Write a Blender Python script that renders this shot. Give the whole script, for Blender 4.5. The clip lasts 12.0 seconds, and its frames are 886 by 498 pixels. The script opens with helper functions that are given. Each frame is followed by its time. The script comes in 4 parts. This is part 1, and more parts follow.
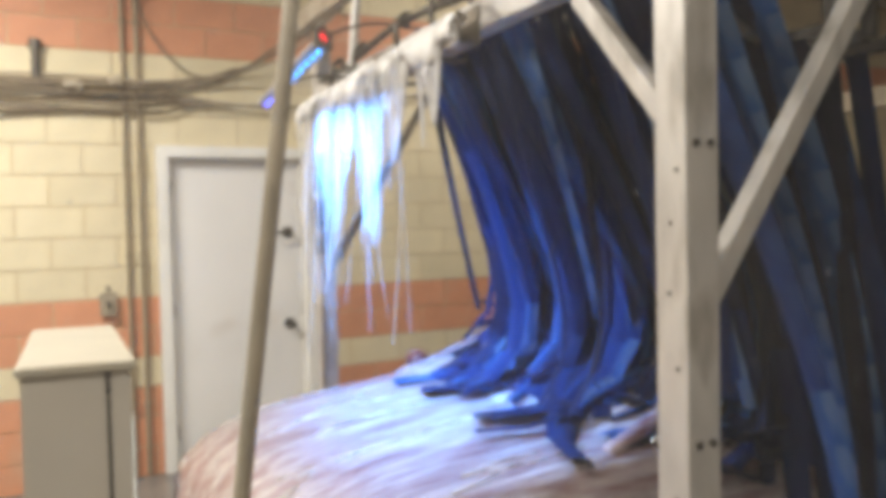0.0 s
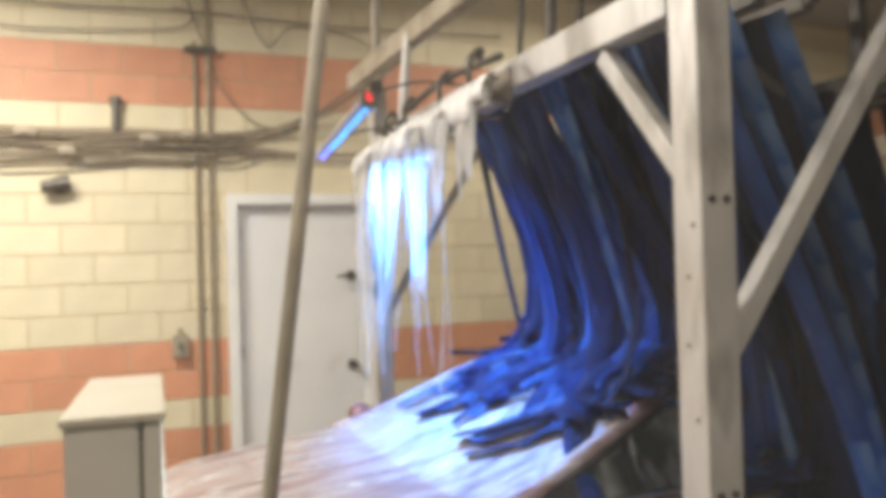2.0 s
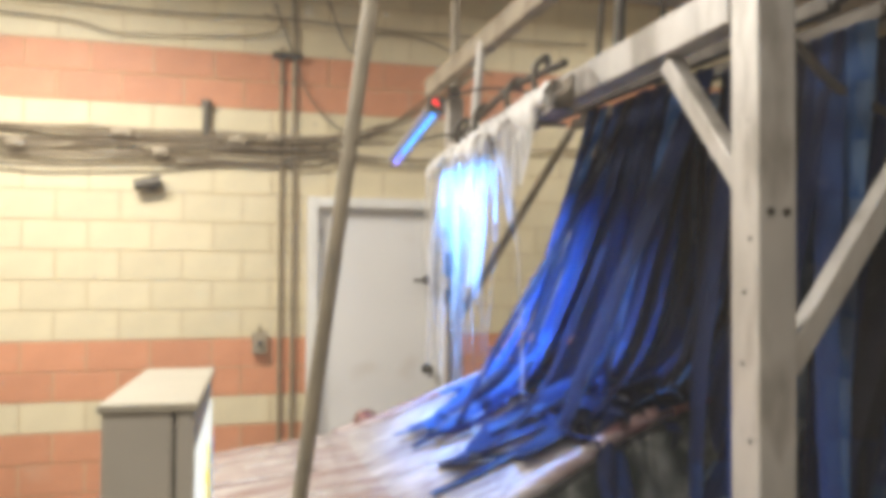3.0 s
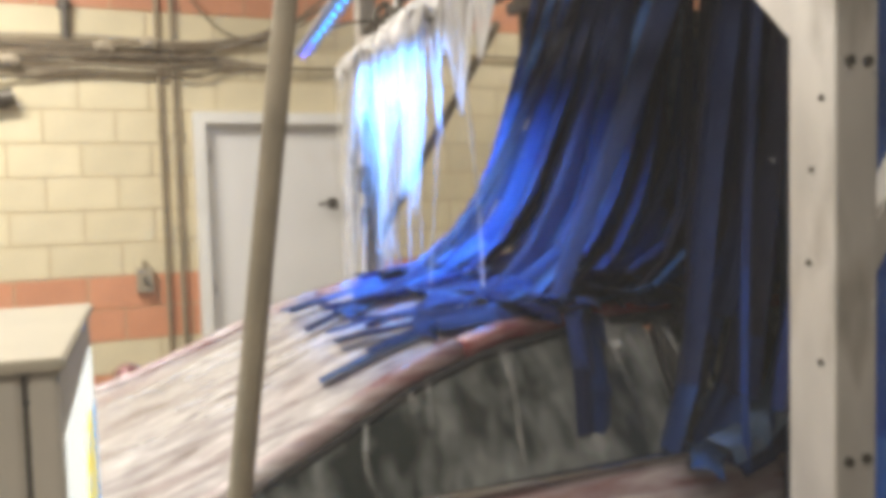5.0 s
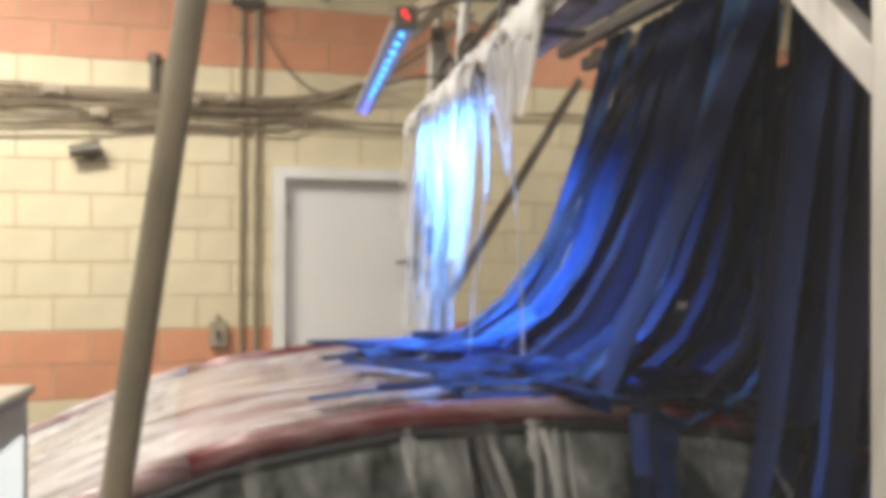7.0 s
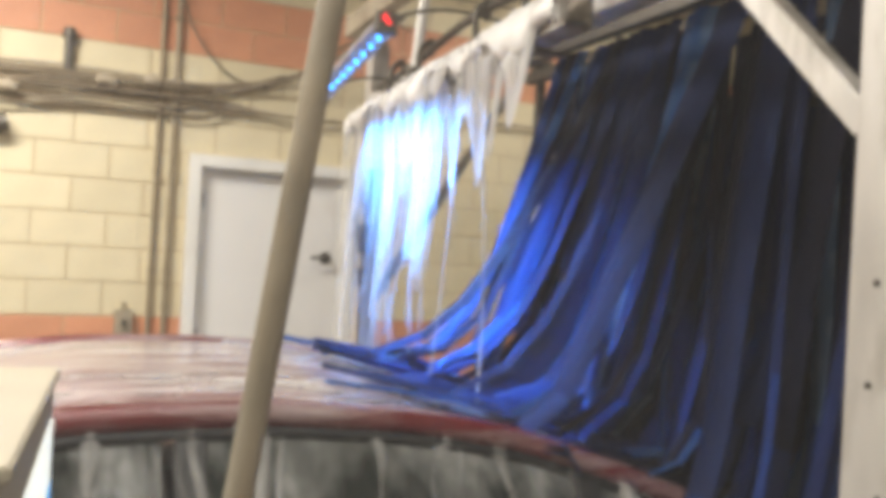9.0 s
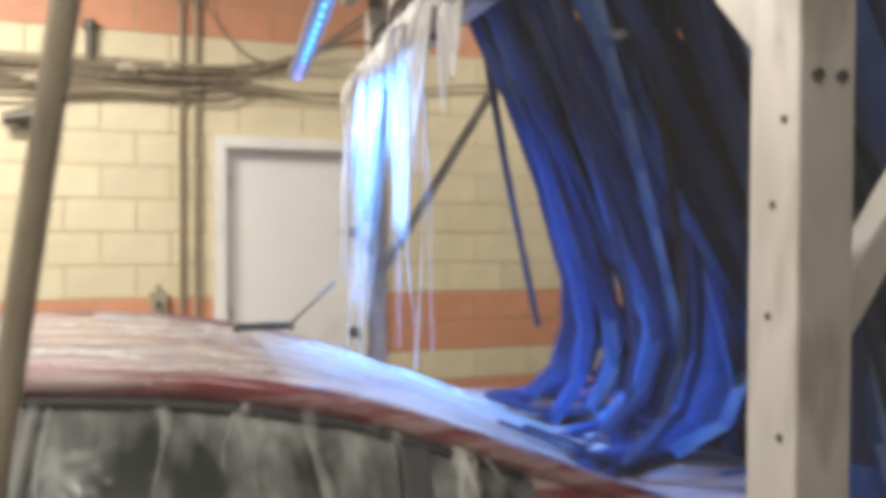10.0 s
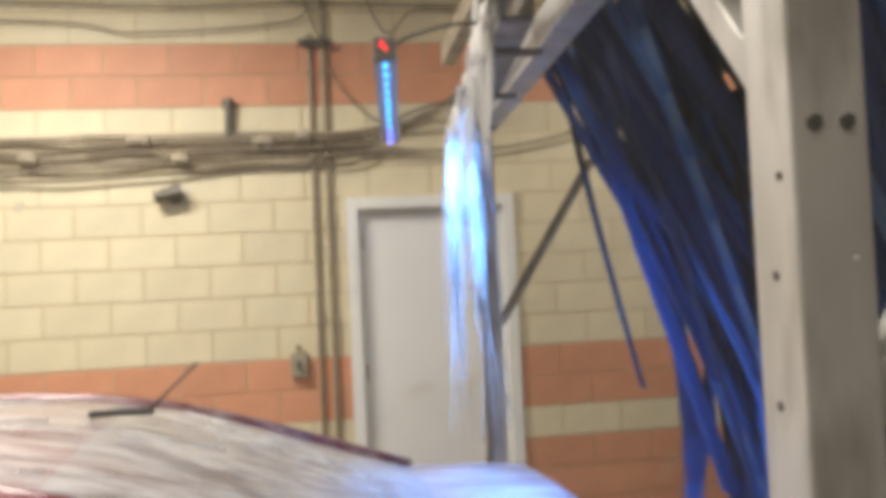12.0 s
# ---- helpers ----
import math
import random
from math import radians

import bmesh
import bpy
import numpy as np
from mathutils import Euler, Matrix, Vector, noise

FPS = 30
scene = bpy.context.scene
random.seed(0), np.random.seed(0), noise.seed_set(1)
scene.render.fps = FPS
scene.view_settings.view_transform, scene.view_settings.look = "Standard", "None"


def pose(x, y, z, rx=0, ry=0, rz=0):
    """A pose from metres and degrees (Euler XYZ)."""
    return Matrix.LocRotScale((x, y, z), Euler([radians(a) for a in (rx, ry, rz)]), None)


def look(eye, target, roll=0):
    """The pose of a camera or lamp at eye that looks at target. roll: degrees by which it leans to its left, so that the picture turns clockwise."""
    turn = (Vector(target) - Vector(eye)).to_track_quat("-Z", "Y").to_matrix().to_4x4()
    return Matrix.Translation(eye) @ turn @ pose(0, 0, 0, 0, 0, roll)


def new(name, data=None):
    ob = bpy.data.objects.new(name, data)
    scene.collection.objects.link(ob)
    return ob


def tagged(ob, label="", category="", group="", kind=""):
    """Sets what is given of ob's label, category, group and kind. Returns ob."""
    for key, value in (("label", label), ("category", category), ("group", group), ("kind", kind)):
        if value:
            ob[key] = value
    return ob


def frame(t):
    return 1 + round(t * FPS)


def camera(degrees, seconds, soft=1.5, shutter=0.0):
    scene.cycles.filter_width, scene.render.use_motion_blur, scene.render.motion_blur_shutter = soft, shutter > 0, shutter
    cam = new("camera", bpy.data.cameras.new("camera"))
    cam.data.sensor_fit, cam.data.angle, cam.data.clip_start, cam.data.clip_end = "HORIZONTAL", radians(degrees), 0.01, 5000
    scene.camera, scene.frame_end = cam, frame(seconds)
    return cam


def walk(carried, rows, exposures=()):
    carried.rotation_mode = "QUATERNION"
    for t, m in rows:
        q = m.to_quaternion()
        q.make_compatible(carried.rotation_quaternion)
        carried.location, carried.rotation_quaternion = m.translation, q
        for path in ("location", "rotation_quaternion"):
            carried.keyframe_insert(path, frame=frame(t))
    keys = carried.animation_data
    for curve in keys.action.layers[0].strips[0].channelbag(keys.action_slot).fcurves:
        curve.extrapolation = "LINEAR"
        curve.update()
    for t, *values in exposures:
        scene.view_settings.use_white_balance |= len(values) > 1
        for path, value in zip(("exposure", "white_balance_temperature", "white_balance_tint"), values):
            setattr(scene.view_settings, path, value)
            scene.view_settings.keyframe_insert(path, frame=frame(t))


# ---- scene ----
# ---------------------------------------------------------------- camera
PATH = [
    (0, (-0.914, -5.918, 1.701), (0.011, -4.146, 1.629), -1.2),
    (0.5, (-0.964, -5.984, 1.688), (-0.053, -4.205, 1.619), 3.3),
    (1, (-0.951, -5.993, 1.686), (0.011, -4.239, 1.677), 3.8),
    (1.5, (-0.944, -6.031, 1.717), (-0.073, -4.231, 1.755), 0.0),
    (2, (-0.85, -6.057, 1.741), (-0.085, -4.209, 1.762), -1.6),
    (2.5, (-0.791, -6.08, 1.735), (-0.174, -4.178, 1.726), -1.5),
    (3, (-0.757, -6.09, 1.735), (-0.195, -4.171, 1.776), 0.3),
    (5, (-0.743, -5.532, 1.652), (0.068, -3.708, 1.527), -1.6),
    (5.5, (-0.491, -5.402, 1.643), (0.307, -3.569, 1.573), 1.9),
    (6, (-0.394, -5.37, 1.68), (0.245, -3.475, 1.658), -0.5),
    (6.5, (-0.400, -5.368, 1.698), (0.118, -3.436, 1.679), -0.9),
    (7, (-0.486, -5.375, 1.688), (0.088, -3.459, 1.698), 0.2),
    (9, (-0.734, -5.365, 1.686), (0.11, -3.551, 1.702), 3.1),
    (9.5, (-0.664, -5.379, 1.675), (0.206, -3.579, 1.713), 2.6),
    (10, (-0.426, -5.442, 1.642), (0.251, -3.561, 1.598), 0.2),
    (10.5, (-0.177, -5.412, 1.703), (0.202, -3.449, 1.759), -1.2),
    (11, (-0.149, -5.397, 1.706), (0.07, -3.41, 1.775), -1.9),
    (11.5, (-0.137, -5.409, 1.698), (0.097, -3.424, 1.77), -2.0),
    (12, (-0.119, -5.436, 1.697), (0.152, -3.455, 1.764), -2.6),
]
cam = camera(55.8, 12.0, soft=6.6, shutter=0.5)
walk(cam, [(t, look(eye, target, roll)) for t, eye, target, roll in PATH], exposures=((0, 0.0), (3, -0.05), (5, -0.08), (6.5, -0.2), (9, 0.0), (10, 0.0), (10.7, -0.12), (12, -0.32)))

# ---------------------------------------------------------------- light
world = bpy.data.worlds.new("world")
scene.world = world
world.use_nodes = True
world.node_tree.nodes["Background"].inputs[0].default_value = (0.75, 0.82, 0.95, 1)
world.node_tree.nodes["Background"].inputs[1].default_value = 0.25


def area(name, at, to, sx, sy, power, colour):
    data = bpy.data.lights.new(name, "AREA")
    data.shape, data.size, data.size_y, data.energy, data.color = "RECTANGLE", sx, sy, power, colour
    ob = new(name, data)
    ob.matrix_world = look(at, to)
    return ob


BAR_POWER = 50
WARM = (1.0, 0.96, 0.89)
# tubes out of view; the last two are fill added for near-side faces
UNSEEN_TUBES = [(-1.9, -1.8, 3.78, 158), (-2.1, -4.3, 3.78, 60), (2.3, -1.2, 3.78, 23), (4.6, -2.4, 3.78, 30), (-0.3, -4.75, 3.78, 16), (-1.2, -6.9, 3.78, 50)]
for x, y, z, power in UNSEEN_TUBES:
    area("unseen_tube_light", (x, y, z - 0.09), (x, y, 0), 1.5, 0.3, power, WARM)


# ---------------------------------------------------------------- materials
def nodes_of(name):
    m = bpy.data.materials.new(name)
    m.use_nodes = True
    t = m.node_tree
    return m, t, t.nodes["Principled BSDF"]


def noise_node(t, scale, detail=4, coords="Object", stretch=(1, 1, 1)):
    c = t.nodes.new("ShaderNodeTexCoord")
    mp = t.nodes.new("ShaderNodeMapping")
    mp.inputs["Scale"].default_value = stretch
    n = t.nodes.new("ShaderNodeTexNoise")
    n.inputs["Scale"].default_value, n.inputs["Detail"].default_value = scale, detail
    t.links.new(c.outputs[coords], mp.inputs[0])
    t.links.new(mp.outputs[0], n.inputs["Vector"])
    return n


def ramp_node(t, source, stops):
    r = t.nodes.new("ShaderNodeValToRGB")
    while len(r.color_ramp.elements) < len(stops):
        r.color_ramp.elements.new(0.5)
    for e, (p, c) in zip(r.color_ramp.elements, stops):
        e.position, e.color = p, (*c, 1)
    t.links.new(source, r.inputs[0])
    return r


def surface(name, colour, rough=0.6, metal=0.0, vary=0.25, grain=40.0, blotch=3.0, bump=0.15, stain=None, stain_at=0.62, per_piece=0.0, coords="Object", stretch=(1, 1, 1), coat=0.0):
    """A material with fine grain, larger blotches, optional stains and optional variation from piece to piece."""
    m, t, p = nodes_of(name)
    dark = tuple(c * (1 - vary) for c in colour)
    light = tuple(min(1, c * (1 + vary * 0.6)) for c in colour)
    big = noise_node(t, blotch, 5, coords, stretch)
    fine = noise_node(t, grain, 3, coords, stretch)
    r = ramp_node(t, big.outputs["Fac"], [(0.25, dark), (0.5, colour), (0.78, light)])
    out = r.outputs[0]
    if stain:
        st = noise_node(t, blotch * 0.7 + 1.3, 8, coords, stretch)
        f = ramp_node(t, st.outputs["Fac"], [(stain_at - 0.08, (0, 0, 0)), (stain_at + 0.06, (1, 1, 1))])
        mx = t.nodes.new("ShaderNodeMix")
        mx.data_type = "RGBA"
        t.links.new(f.outputs[0], mx.inputs[0])
        t.links.new(out, mx.inputs[6])
        mx.inputs[7].default_value = (*stain, 1)
        out = mx.outputs[2]
    if per_piece:
        info = t.nodes.new("ShaderNodeObjectInfo")
        span = t.nodes.new("ShaderNodeMapRange")
        span.inputs[3].default_value, span.inputs[4].default_value = 1 - per_piece, 1 + per_piece
        hsv = t.nodes.new("ShaderNodeHueSaturation")
        t.links.new(info.outputs["Random"], span.inputs[0])
        t.links.new(span.outputs[0], hsv.inputs["Value"])
        t.links.new(out, hsv.inputs["Color"])
        out = hsv.outputs[0]
    t.links.new(out, p.inputs["Base Color"])
    p.inputs["Roughness"].default_value, p.inputs["Metallic"].default_value = rough, metal
    p.inputs["Coat Weight"].default_value = coat
    b = t.nodes.new("ShaderNodeBump")
    b.inputs["Strength"].default_value, b.inputs["Distance"].default_value = bump, 0.01
    t.links.new(fine.outputs["Fac"], b.inputs["Height"])
    t.links.new(b.outputs[0], p.inputs["Normal"])
    return m


def glow(name, colour, strength):
    m, t, p = nodes_of(name)
    p.inputs["Base Color"].default_value = (*colour, 1)
    p.inputs["Emission Color"].default_value = (*colour, 1)
    p.inputs["Emission Strength"].default_value = strength
    return m


CREAM = surface("cream_block", (0.78, 0.68, 0.45), 0.55, vary=0.12, blotch=2.5, per_piece=0.05, bump=0.25, stain=(0.67, 0.57, 0.37), stain_at=0.66)
ORANGE = surface("orange_block", (0.70, 0.32, 0.175), 0.55, vary=0.14, blotch=2.5, per_piece=0.07, bump=0.25, stain=(0.66, 0.36, 0.22), stain_at=0.64)
MORTAR = surface("mortar", (0.60, 0.48, 0.29), 0.85, vary=0.15, blotch=6, bump=0.4)
DOOR = surface("door_paint", (0.87, 0.85, 0.81), 0.45, vary=0.06, blotch=2, bump=0.05, stain=(0.74, 0.69, 0.62), stain_at=0.68)
FRAME_PAINT = surface("frame_paint", (0.88, 0.86, 0.80), 0.45, vary=0.1, blotch=4, bump=0.05)
DARK_STEEL = surface("dark_steel", (0.12, 0.105, 0.085), 0.5, 0.6, vary=0.3, blotch=9)
CONDUIT = surface("conduit", (0.36, 0.29, 0.19), 0.5, 0.3, vary=0.25, blotch=8)
CABLE = surface("cable", (0.22, 0.17, 0.11), 0.7, vary=0.3, blotch=8)
CABLE_LIGHT = surface("cable_light", (0.42, 0.35, 0.25), 0.7, vary=0.3, blotch=8)
ALU = surface("aluminium", (0.62, 0.59, 0.54), 0.45, 0.3, vary=0.26, blotch=5, grain=120, bump=0.12, stain=(0.36, 0.33, 0.28), stain_at=0.60, stretch=(1.6, 1.6, 0.5))
ALU_DIRTY = surface("dull_aluminium", (0.40, 0.34, 0.25), 0.55, 0.25, vary=0.3, blotch=7, stain=(0.27, 0.22, 0.15), stain_at=0.6)
TROUGH = surface("stained_trough", (0.24, 0.20, 0.15), 0.55, 0.2, vary=0.3, blotch=7, stain=(0.45, 0.42, 0.38), stain_at=0.6)
GREY_BOX = surface("grey_enamel", (0.60, 0.55, 0.46), 0.5, vary=0.12, blotch=4, bump=0.08, stain=(0.40, 0.35, 0.28), stain_at=0.66)
POLE = surface("pole_grey", (0.37, 0.31, 0.22), 0.6, vary=0.25, blotch=10)
CONCRETE = surface("wet_concrete", (0.20, 0.185, 0.165), 0.3, vary=0.3, blotch=1.5, stain=(0.12, 0.11, 0.10))
CEIL = surface("ceiling_panel", (0.45, 0.42, 0.36), 0.7, vary=0.15, blotch=1.5)
PLASTER = surface("plaster", (0.50, 0.46, 0.40), 0.8, vary=0.12, blotch=1.2)


def cloth(name, colour, stain):
    m = surface(name, colour, 0.75, vary=0.35, blotch=5, grain=90, bump=0.5, stain=stain, stain_at=0.66, per_piece=0.06, stretch=(1, 1, 0.35))
    p = m.node_tree.nodes["Principled BSDF"]
    p.inputs["Sheen Weight"].default_value = 0.04
    return m


BLUE_A = cloth("blue_cloth", (0.006, 0.038, 0.175), (0.03, 0.09, 0.25))
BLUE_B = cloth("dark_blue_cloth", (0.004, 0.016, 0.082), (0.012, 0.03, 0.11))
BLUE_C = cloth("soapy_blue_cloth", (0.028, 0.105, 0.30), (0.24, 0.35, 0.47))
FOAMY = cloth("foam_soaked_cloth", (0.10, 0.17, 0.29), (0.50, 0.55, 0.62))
# near-black blue: shade put into the cloth of rear and less lit strips
SHADE_CLOTH = cloth("shaded_cloth", (0.007, 0.007, 0.024), (0.022, 0.018, 0.045))


def foam_material(name, least, most, pull):
    m, t, p = nodes_of(name)
    n = noise_node(t, 16, 5, "Object", (1, 1, 0.3))
    r = ramp_node(t, n.outputs["Fac"], [(0.3, (0.78, 0.75, 0.70)), (0.6, (0.93, 0.91, 0.87))])
    t.links.new(r.outputs[0], p.inputs["Base Color"])
    p.inputs["Roughness"].default_value = 0.55
    p.inputs["Subsurface Weight"].default_value = 0.35
    p.inputs["Subsurface Radius"].default_value = (0.05, 0.05, 0.05)
    a = noise_node(t, 7, 4, "Object", (1, 1, pull))
    ar = ramp_node(t, a.outputs["Fac"], [(0.40, (least, least, least)), (0.64, (most, most, most))])
    t.links.new(ar.outputs[0], p.inputs["Alpha"])
    b = t.nodes.new("ShaderNodeBump")
    b.inputs["Strength"].default_value = 0.6
    t.links.new(n.outputs["Fac"], b.inputs["Height"])
    t.links.new(b.outputs[0], p.inputs["Normal"])
    return m


FOAM = foam_material("foam", 0.03, 0.62, 0.28)
FOAM_THICK = foam_material("thick_foam", 0.65, 1.0, 0.25)
SUDS_RUN = foam_material("running_foam", 0.02, 0.26, 0.2)
SUDS = foam_material("running_suds", 0.02, 0.30, 0.07)


def soapy(name, base, rough, metal, foam_from, foam_to, streak=(1, 1, 1), scale=5.0, coat=0.6, most=0.85, lo=(0.42, 0.39, 0.375), hi=(0.80, 0.77, 0.75), detail=9):
    """Paint or glass under a broken film of soap foam."""
    m, t, p = nodes_of(name)
    n = noise_node(t, scale, detail, "Object", streak)
    n.inputs["Roughness"].default_value = 0.62
    f = ramp_node(t, n.outputs["Fac"], [(foam_from, (0, 0, 0)), (foam_to, (most, most, most))])
    v = noise_node(t, scale * 3, 6, "Object", streak)
    w = ramp_node(t, v.outputs["Fac"], [(0.3, lo), (0.7, hi)])
    mx = t.nodes.new("ShaderNodeMix")
    mx.data_type = "RGBA"
    t.links.new(f.outputs[0], mx.inputs[0])
    mx.inputs[6].default_value = (*base, 1)
    t.links.new(w.outputs[0], mx.inputs[7])
    t.links.new(mx.outputs[2], p.inputs["Base Color"])
    rr = t.nodes.new("ShaderNodeMapRange")
    rr.inputs[3].default_value, rr.inputs[4].default_value = rough, 0.6
    t.links.new(f.outputs[0], rr.inputs[0])
    t.links.new(rr.outputs[0], p.inputs["Roughness"])
    p.inputs["Metallic"].default_value = metal
    p.inputs["Coat Weight"].default_value = coat
    b = t.nodes.new("ShaderNodeBump")
    b.inputs["Strength"].default_value, b.inputs["Distance"].default_value = 0.55, 0.012
    t.links.new(f.outputs[0], b.inputs["Height"])
    t.links.new(b.outputs[0], p.inputs["Normal"])
    return m


ALONG = (0.45, 4.2, 2.8)
RED_SOAP = soapy("red_paint_soapy", (0.17, 0.018, 0.022), 0.22, 0.2, 0.27, 0.62, ALONG, 4.8)
ROOF_SOAP = soapy("roof_paint_soapy", (0.15, 0.016, 0.022), 0.22, 0.2, 0.30, 0.64, ALONG, 4.8)
RED_WET = soapy("red_paint_wet", (0.16, 0.016, 0.02), 0.2, 0.2, 0.40, 0.82, ALONG, 5, 0.6, 0.7)
GLASS_SOAP = soapy("dark_glass_soapy", (0.022, 0.027, 0.024), 0.1, 0.0, 0.40, 0.78, (1.7, 1.7, 0.10), 4.2, 0.2, 0.62, (0.36, 0.37, 0.35), (0.62, 0.62, 0.59), 3)
SCREEN_SOAP = soapy("windscreen_soapy", (0.09, 0.045, 0.045), 0.18, 0.1, 0.25, 0.58, ALONG, 4.8, 0.5)
BLACK = surface("black_plastic", (0.02, 0.02, 0.02), 0.5, vary=0.3, bump=0.1)
RUBBER = surface("rubber", (0.022, 0.022, 0.022), 0.85, vary=0.3)
CHROME = surface("chrome", (0.72, 0.70, 0.66), 0.15, 1.0, vary=0.05, bump=0.02)
LAMP_RED = surface("tail_lamp_red", (0.45, 0.02, 0.02), 0.12, vary=0.1, bump=0.02, coat=0.8)
CLEAR = surface("headlamp_clear", (0.62, 0.62, 0.60), 0.1, vary=0.1, bump=0.02, coat=0.8)
LED_CYAN = glow("led_cyan", (0.03, 0.35, 1.0), 8)
LED_BLUE = glow("led_blue", (0.10, 0.12, 1.0), 10)
CLEAR_BAR = surface("cloudy_plastic", (0.34, 0.32, 0.31), 0.5, vary=0.1)
LED_RED = glow("sign_red", (1.0, 0.02, 0.03), 2.2)
TUBE = glow("tube_glow", (1.0, 0.88, 0.70), 6)
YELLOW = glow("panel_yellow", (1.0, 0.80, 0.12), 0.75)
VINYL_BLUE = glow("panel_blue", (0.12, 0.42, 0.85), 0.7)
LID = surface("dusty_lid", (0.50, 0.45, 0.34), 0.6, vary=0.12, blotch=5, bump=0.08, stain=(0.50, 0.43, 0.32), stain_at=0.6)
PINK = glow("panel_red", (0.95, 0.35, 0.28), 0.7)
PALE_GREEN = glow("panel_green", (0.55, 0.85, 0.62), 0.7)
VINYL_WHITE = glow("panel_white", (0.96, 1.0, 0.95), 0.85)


# ---------------------------------------------------------------- mesh tools
def part(name, bm, material, parent=None, label="", smooth=False):
    me = bpy.data.meshes.new(name)
    bm.to_mesh(me)
    bm.free()
    me.materials.append(material)
    if smooth:
        for f in me.polygons:
            f.use_smooth = True
    ob = new(name, me)
    if parent is not None:
        ob.parent = parent
    if label:
        ob["label"] = label
    return ob


def empty(name, at, label, category, group="", kind=""):
    ob = new(name)
    ob.location = at
    return tagged(ob, label, category, group, kind)


def add_box(bm, lo, hi, m=None, bevel=0.0):
    c = [(a + b) / 2 for a, b in zip(lo, hi)]
    s = [max(1e-4, b - a) for a, b in zip(lo, hi)]
    mat = Matrix.Translation(c) @ Matrix.Diagonal((*s, 1))
    got = bmesh.ops.create_cube(bm, size=1, matrix=(m @ mat) if m is not None else mat)
    if bevel:
        edges = list({e for v in got["verts"] for e in v.link_edges})
        bmesh.ops.bevel(bm, geom=edges, offset=bevel, segments=2, affect="EDGES", profile=0.6)
    return bm


def boxed(lo, hi, bevel=0.0):
    return add_box(bmesh.new(), lo, hi, None, bevel)


def beam_matrix(a, b, up=(0, 0, 1)):
    """x runs from a to b, z as near to up as it goes."""
    a, b = Vector(a), Vector(b)
    x = (b - a).normalized()
    y = Vector(up).cross(x)
    if y.length < 1e-4:
        y = Vector((0, 1, 0)).cross(x)
    y.normalize()
    z = x.cross(y)
    return Matrix(((x.x, y.x, z.x, a.x), (x.y, y.y, z.y, a.y), (x.z, y.z, z.z, a.z), (0, 0, 0, 1)))


def beam(a, b, w, h, bevel=0.004, up=(0, 0, 1)):
    n = (Vector(b) - Vector(a)).length
    return add_box(bmesh.new(), (0, -w / 2, -h / 2), (n, w / 2, h / 2), beam_matrix(a, b, up), bevel)


def add_rod(bm, a, b, r, r2=None, seg=12):
    a, b = Vector(a), Vector(b)
    d = b - a
    m = Matrix.Translation((a + b) / 2) @ d.to_track_quat("Z", "Y").to_matrix().to_4x4()
    bmesh.ops.create_cone(bm, cap_ends=True, segments=seg, radius1=r, radius2=r if r2 is None else r2, depth=d.length, matrix=m)
    return bm


def rod(a, b, r, r2=None, seg=12):
    return add_rod(bmesh.new(), a, b, r, r2, seg)


def add_tube(bm, points, r, seg=8):
    """A round tube along points."""
    pts = [Vector(p) for p in points]
    rings = []
    side = None
    for i, p in enumerate(pts):
        d = (pts[min(i + 1, len(pts) - 1)] - pts[max(i - 1, 0)]).normalized()
        if side is None:
            side = d.orthogonal().normalized()
        side = (side - d * side.dot(d)).normalized()
        other = d.cross(side)
        rings.append([bm.verts.new(p + (side * math.cos(2 * math.pi * k / seg) + other * math.sin(2 * math.pi * k / seg)) * r) for k in range(seg)])
    for a, b in zip(rings, rings[1:]):
        for k in range(seg):
            bm.faces.new((a[k], a[(k + 1) % seg], b[(k + 1) % seg], b[k]))
    bm.faces.new(rings[0][::-1])
    bm.faces.new(rings[-1])
    return bm


def spline(knots, n=8):
    """Points on a smooth curve through the knots."""
    k = [Vector(p) for p in knots]
    k = [2 * k[0] - k[1]] + k + [2 * k[-1] - k[-2]]
    out = []
    for i in range(1, len(k) - 2):
        for j in range(n):
            t = j / n
            out.append(0.5 * ((2 * k[i]) + (k[i + 1] - k[i - 1]) * t + (2 * k[i - 1] - 5 * k[i] + 4 * k[i + 1] - k[i + 2]) * t * t + (3 * k[i] - k[i - 1] - 3 * k[i + 1] + k[i + 2]) * t ** 3))
    out.append(k[-2])
    return out


def lerp_table(table, u):
    for (a, va), (b, vb) in zip(table, table[1:]):
        if u <= b:
            s = max(0.0, (u - a) / (b - a))
            return va + (vb - va) * s
    return table[-1][1]


# ---------------------------------------------------------------- structure
BX, BZ = 0.4064, 0.2032
HIGH = 3.9
WEST, EAST, SOUTH = -7.0, 9.0, -8.2

part("floor", boxed((WEST - 0.2, SOUTH - 0.2, -0.2), (EAST + 0.2, 0.4, 0.0)), CONCRETE)
tagged(bpy.data.objects["floor"], "wet grey concrete floor of the wash tunnel", "floor", kind="structure")
part("ceiling", boxed((WEST - 0.2, SOUTH - 0.2, HIGH), (EAST + 0.2, 0.4, HIGH + 0.2)), CEIL)
tagged(bpy.data.objects["ceiling"], "dull beige panelled tunnel ceiling", "ceiling", kind="structure")
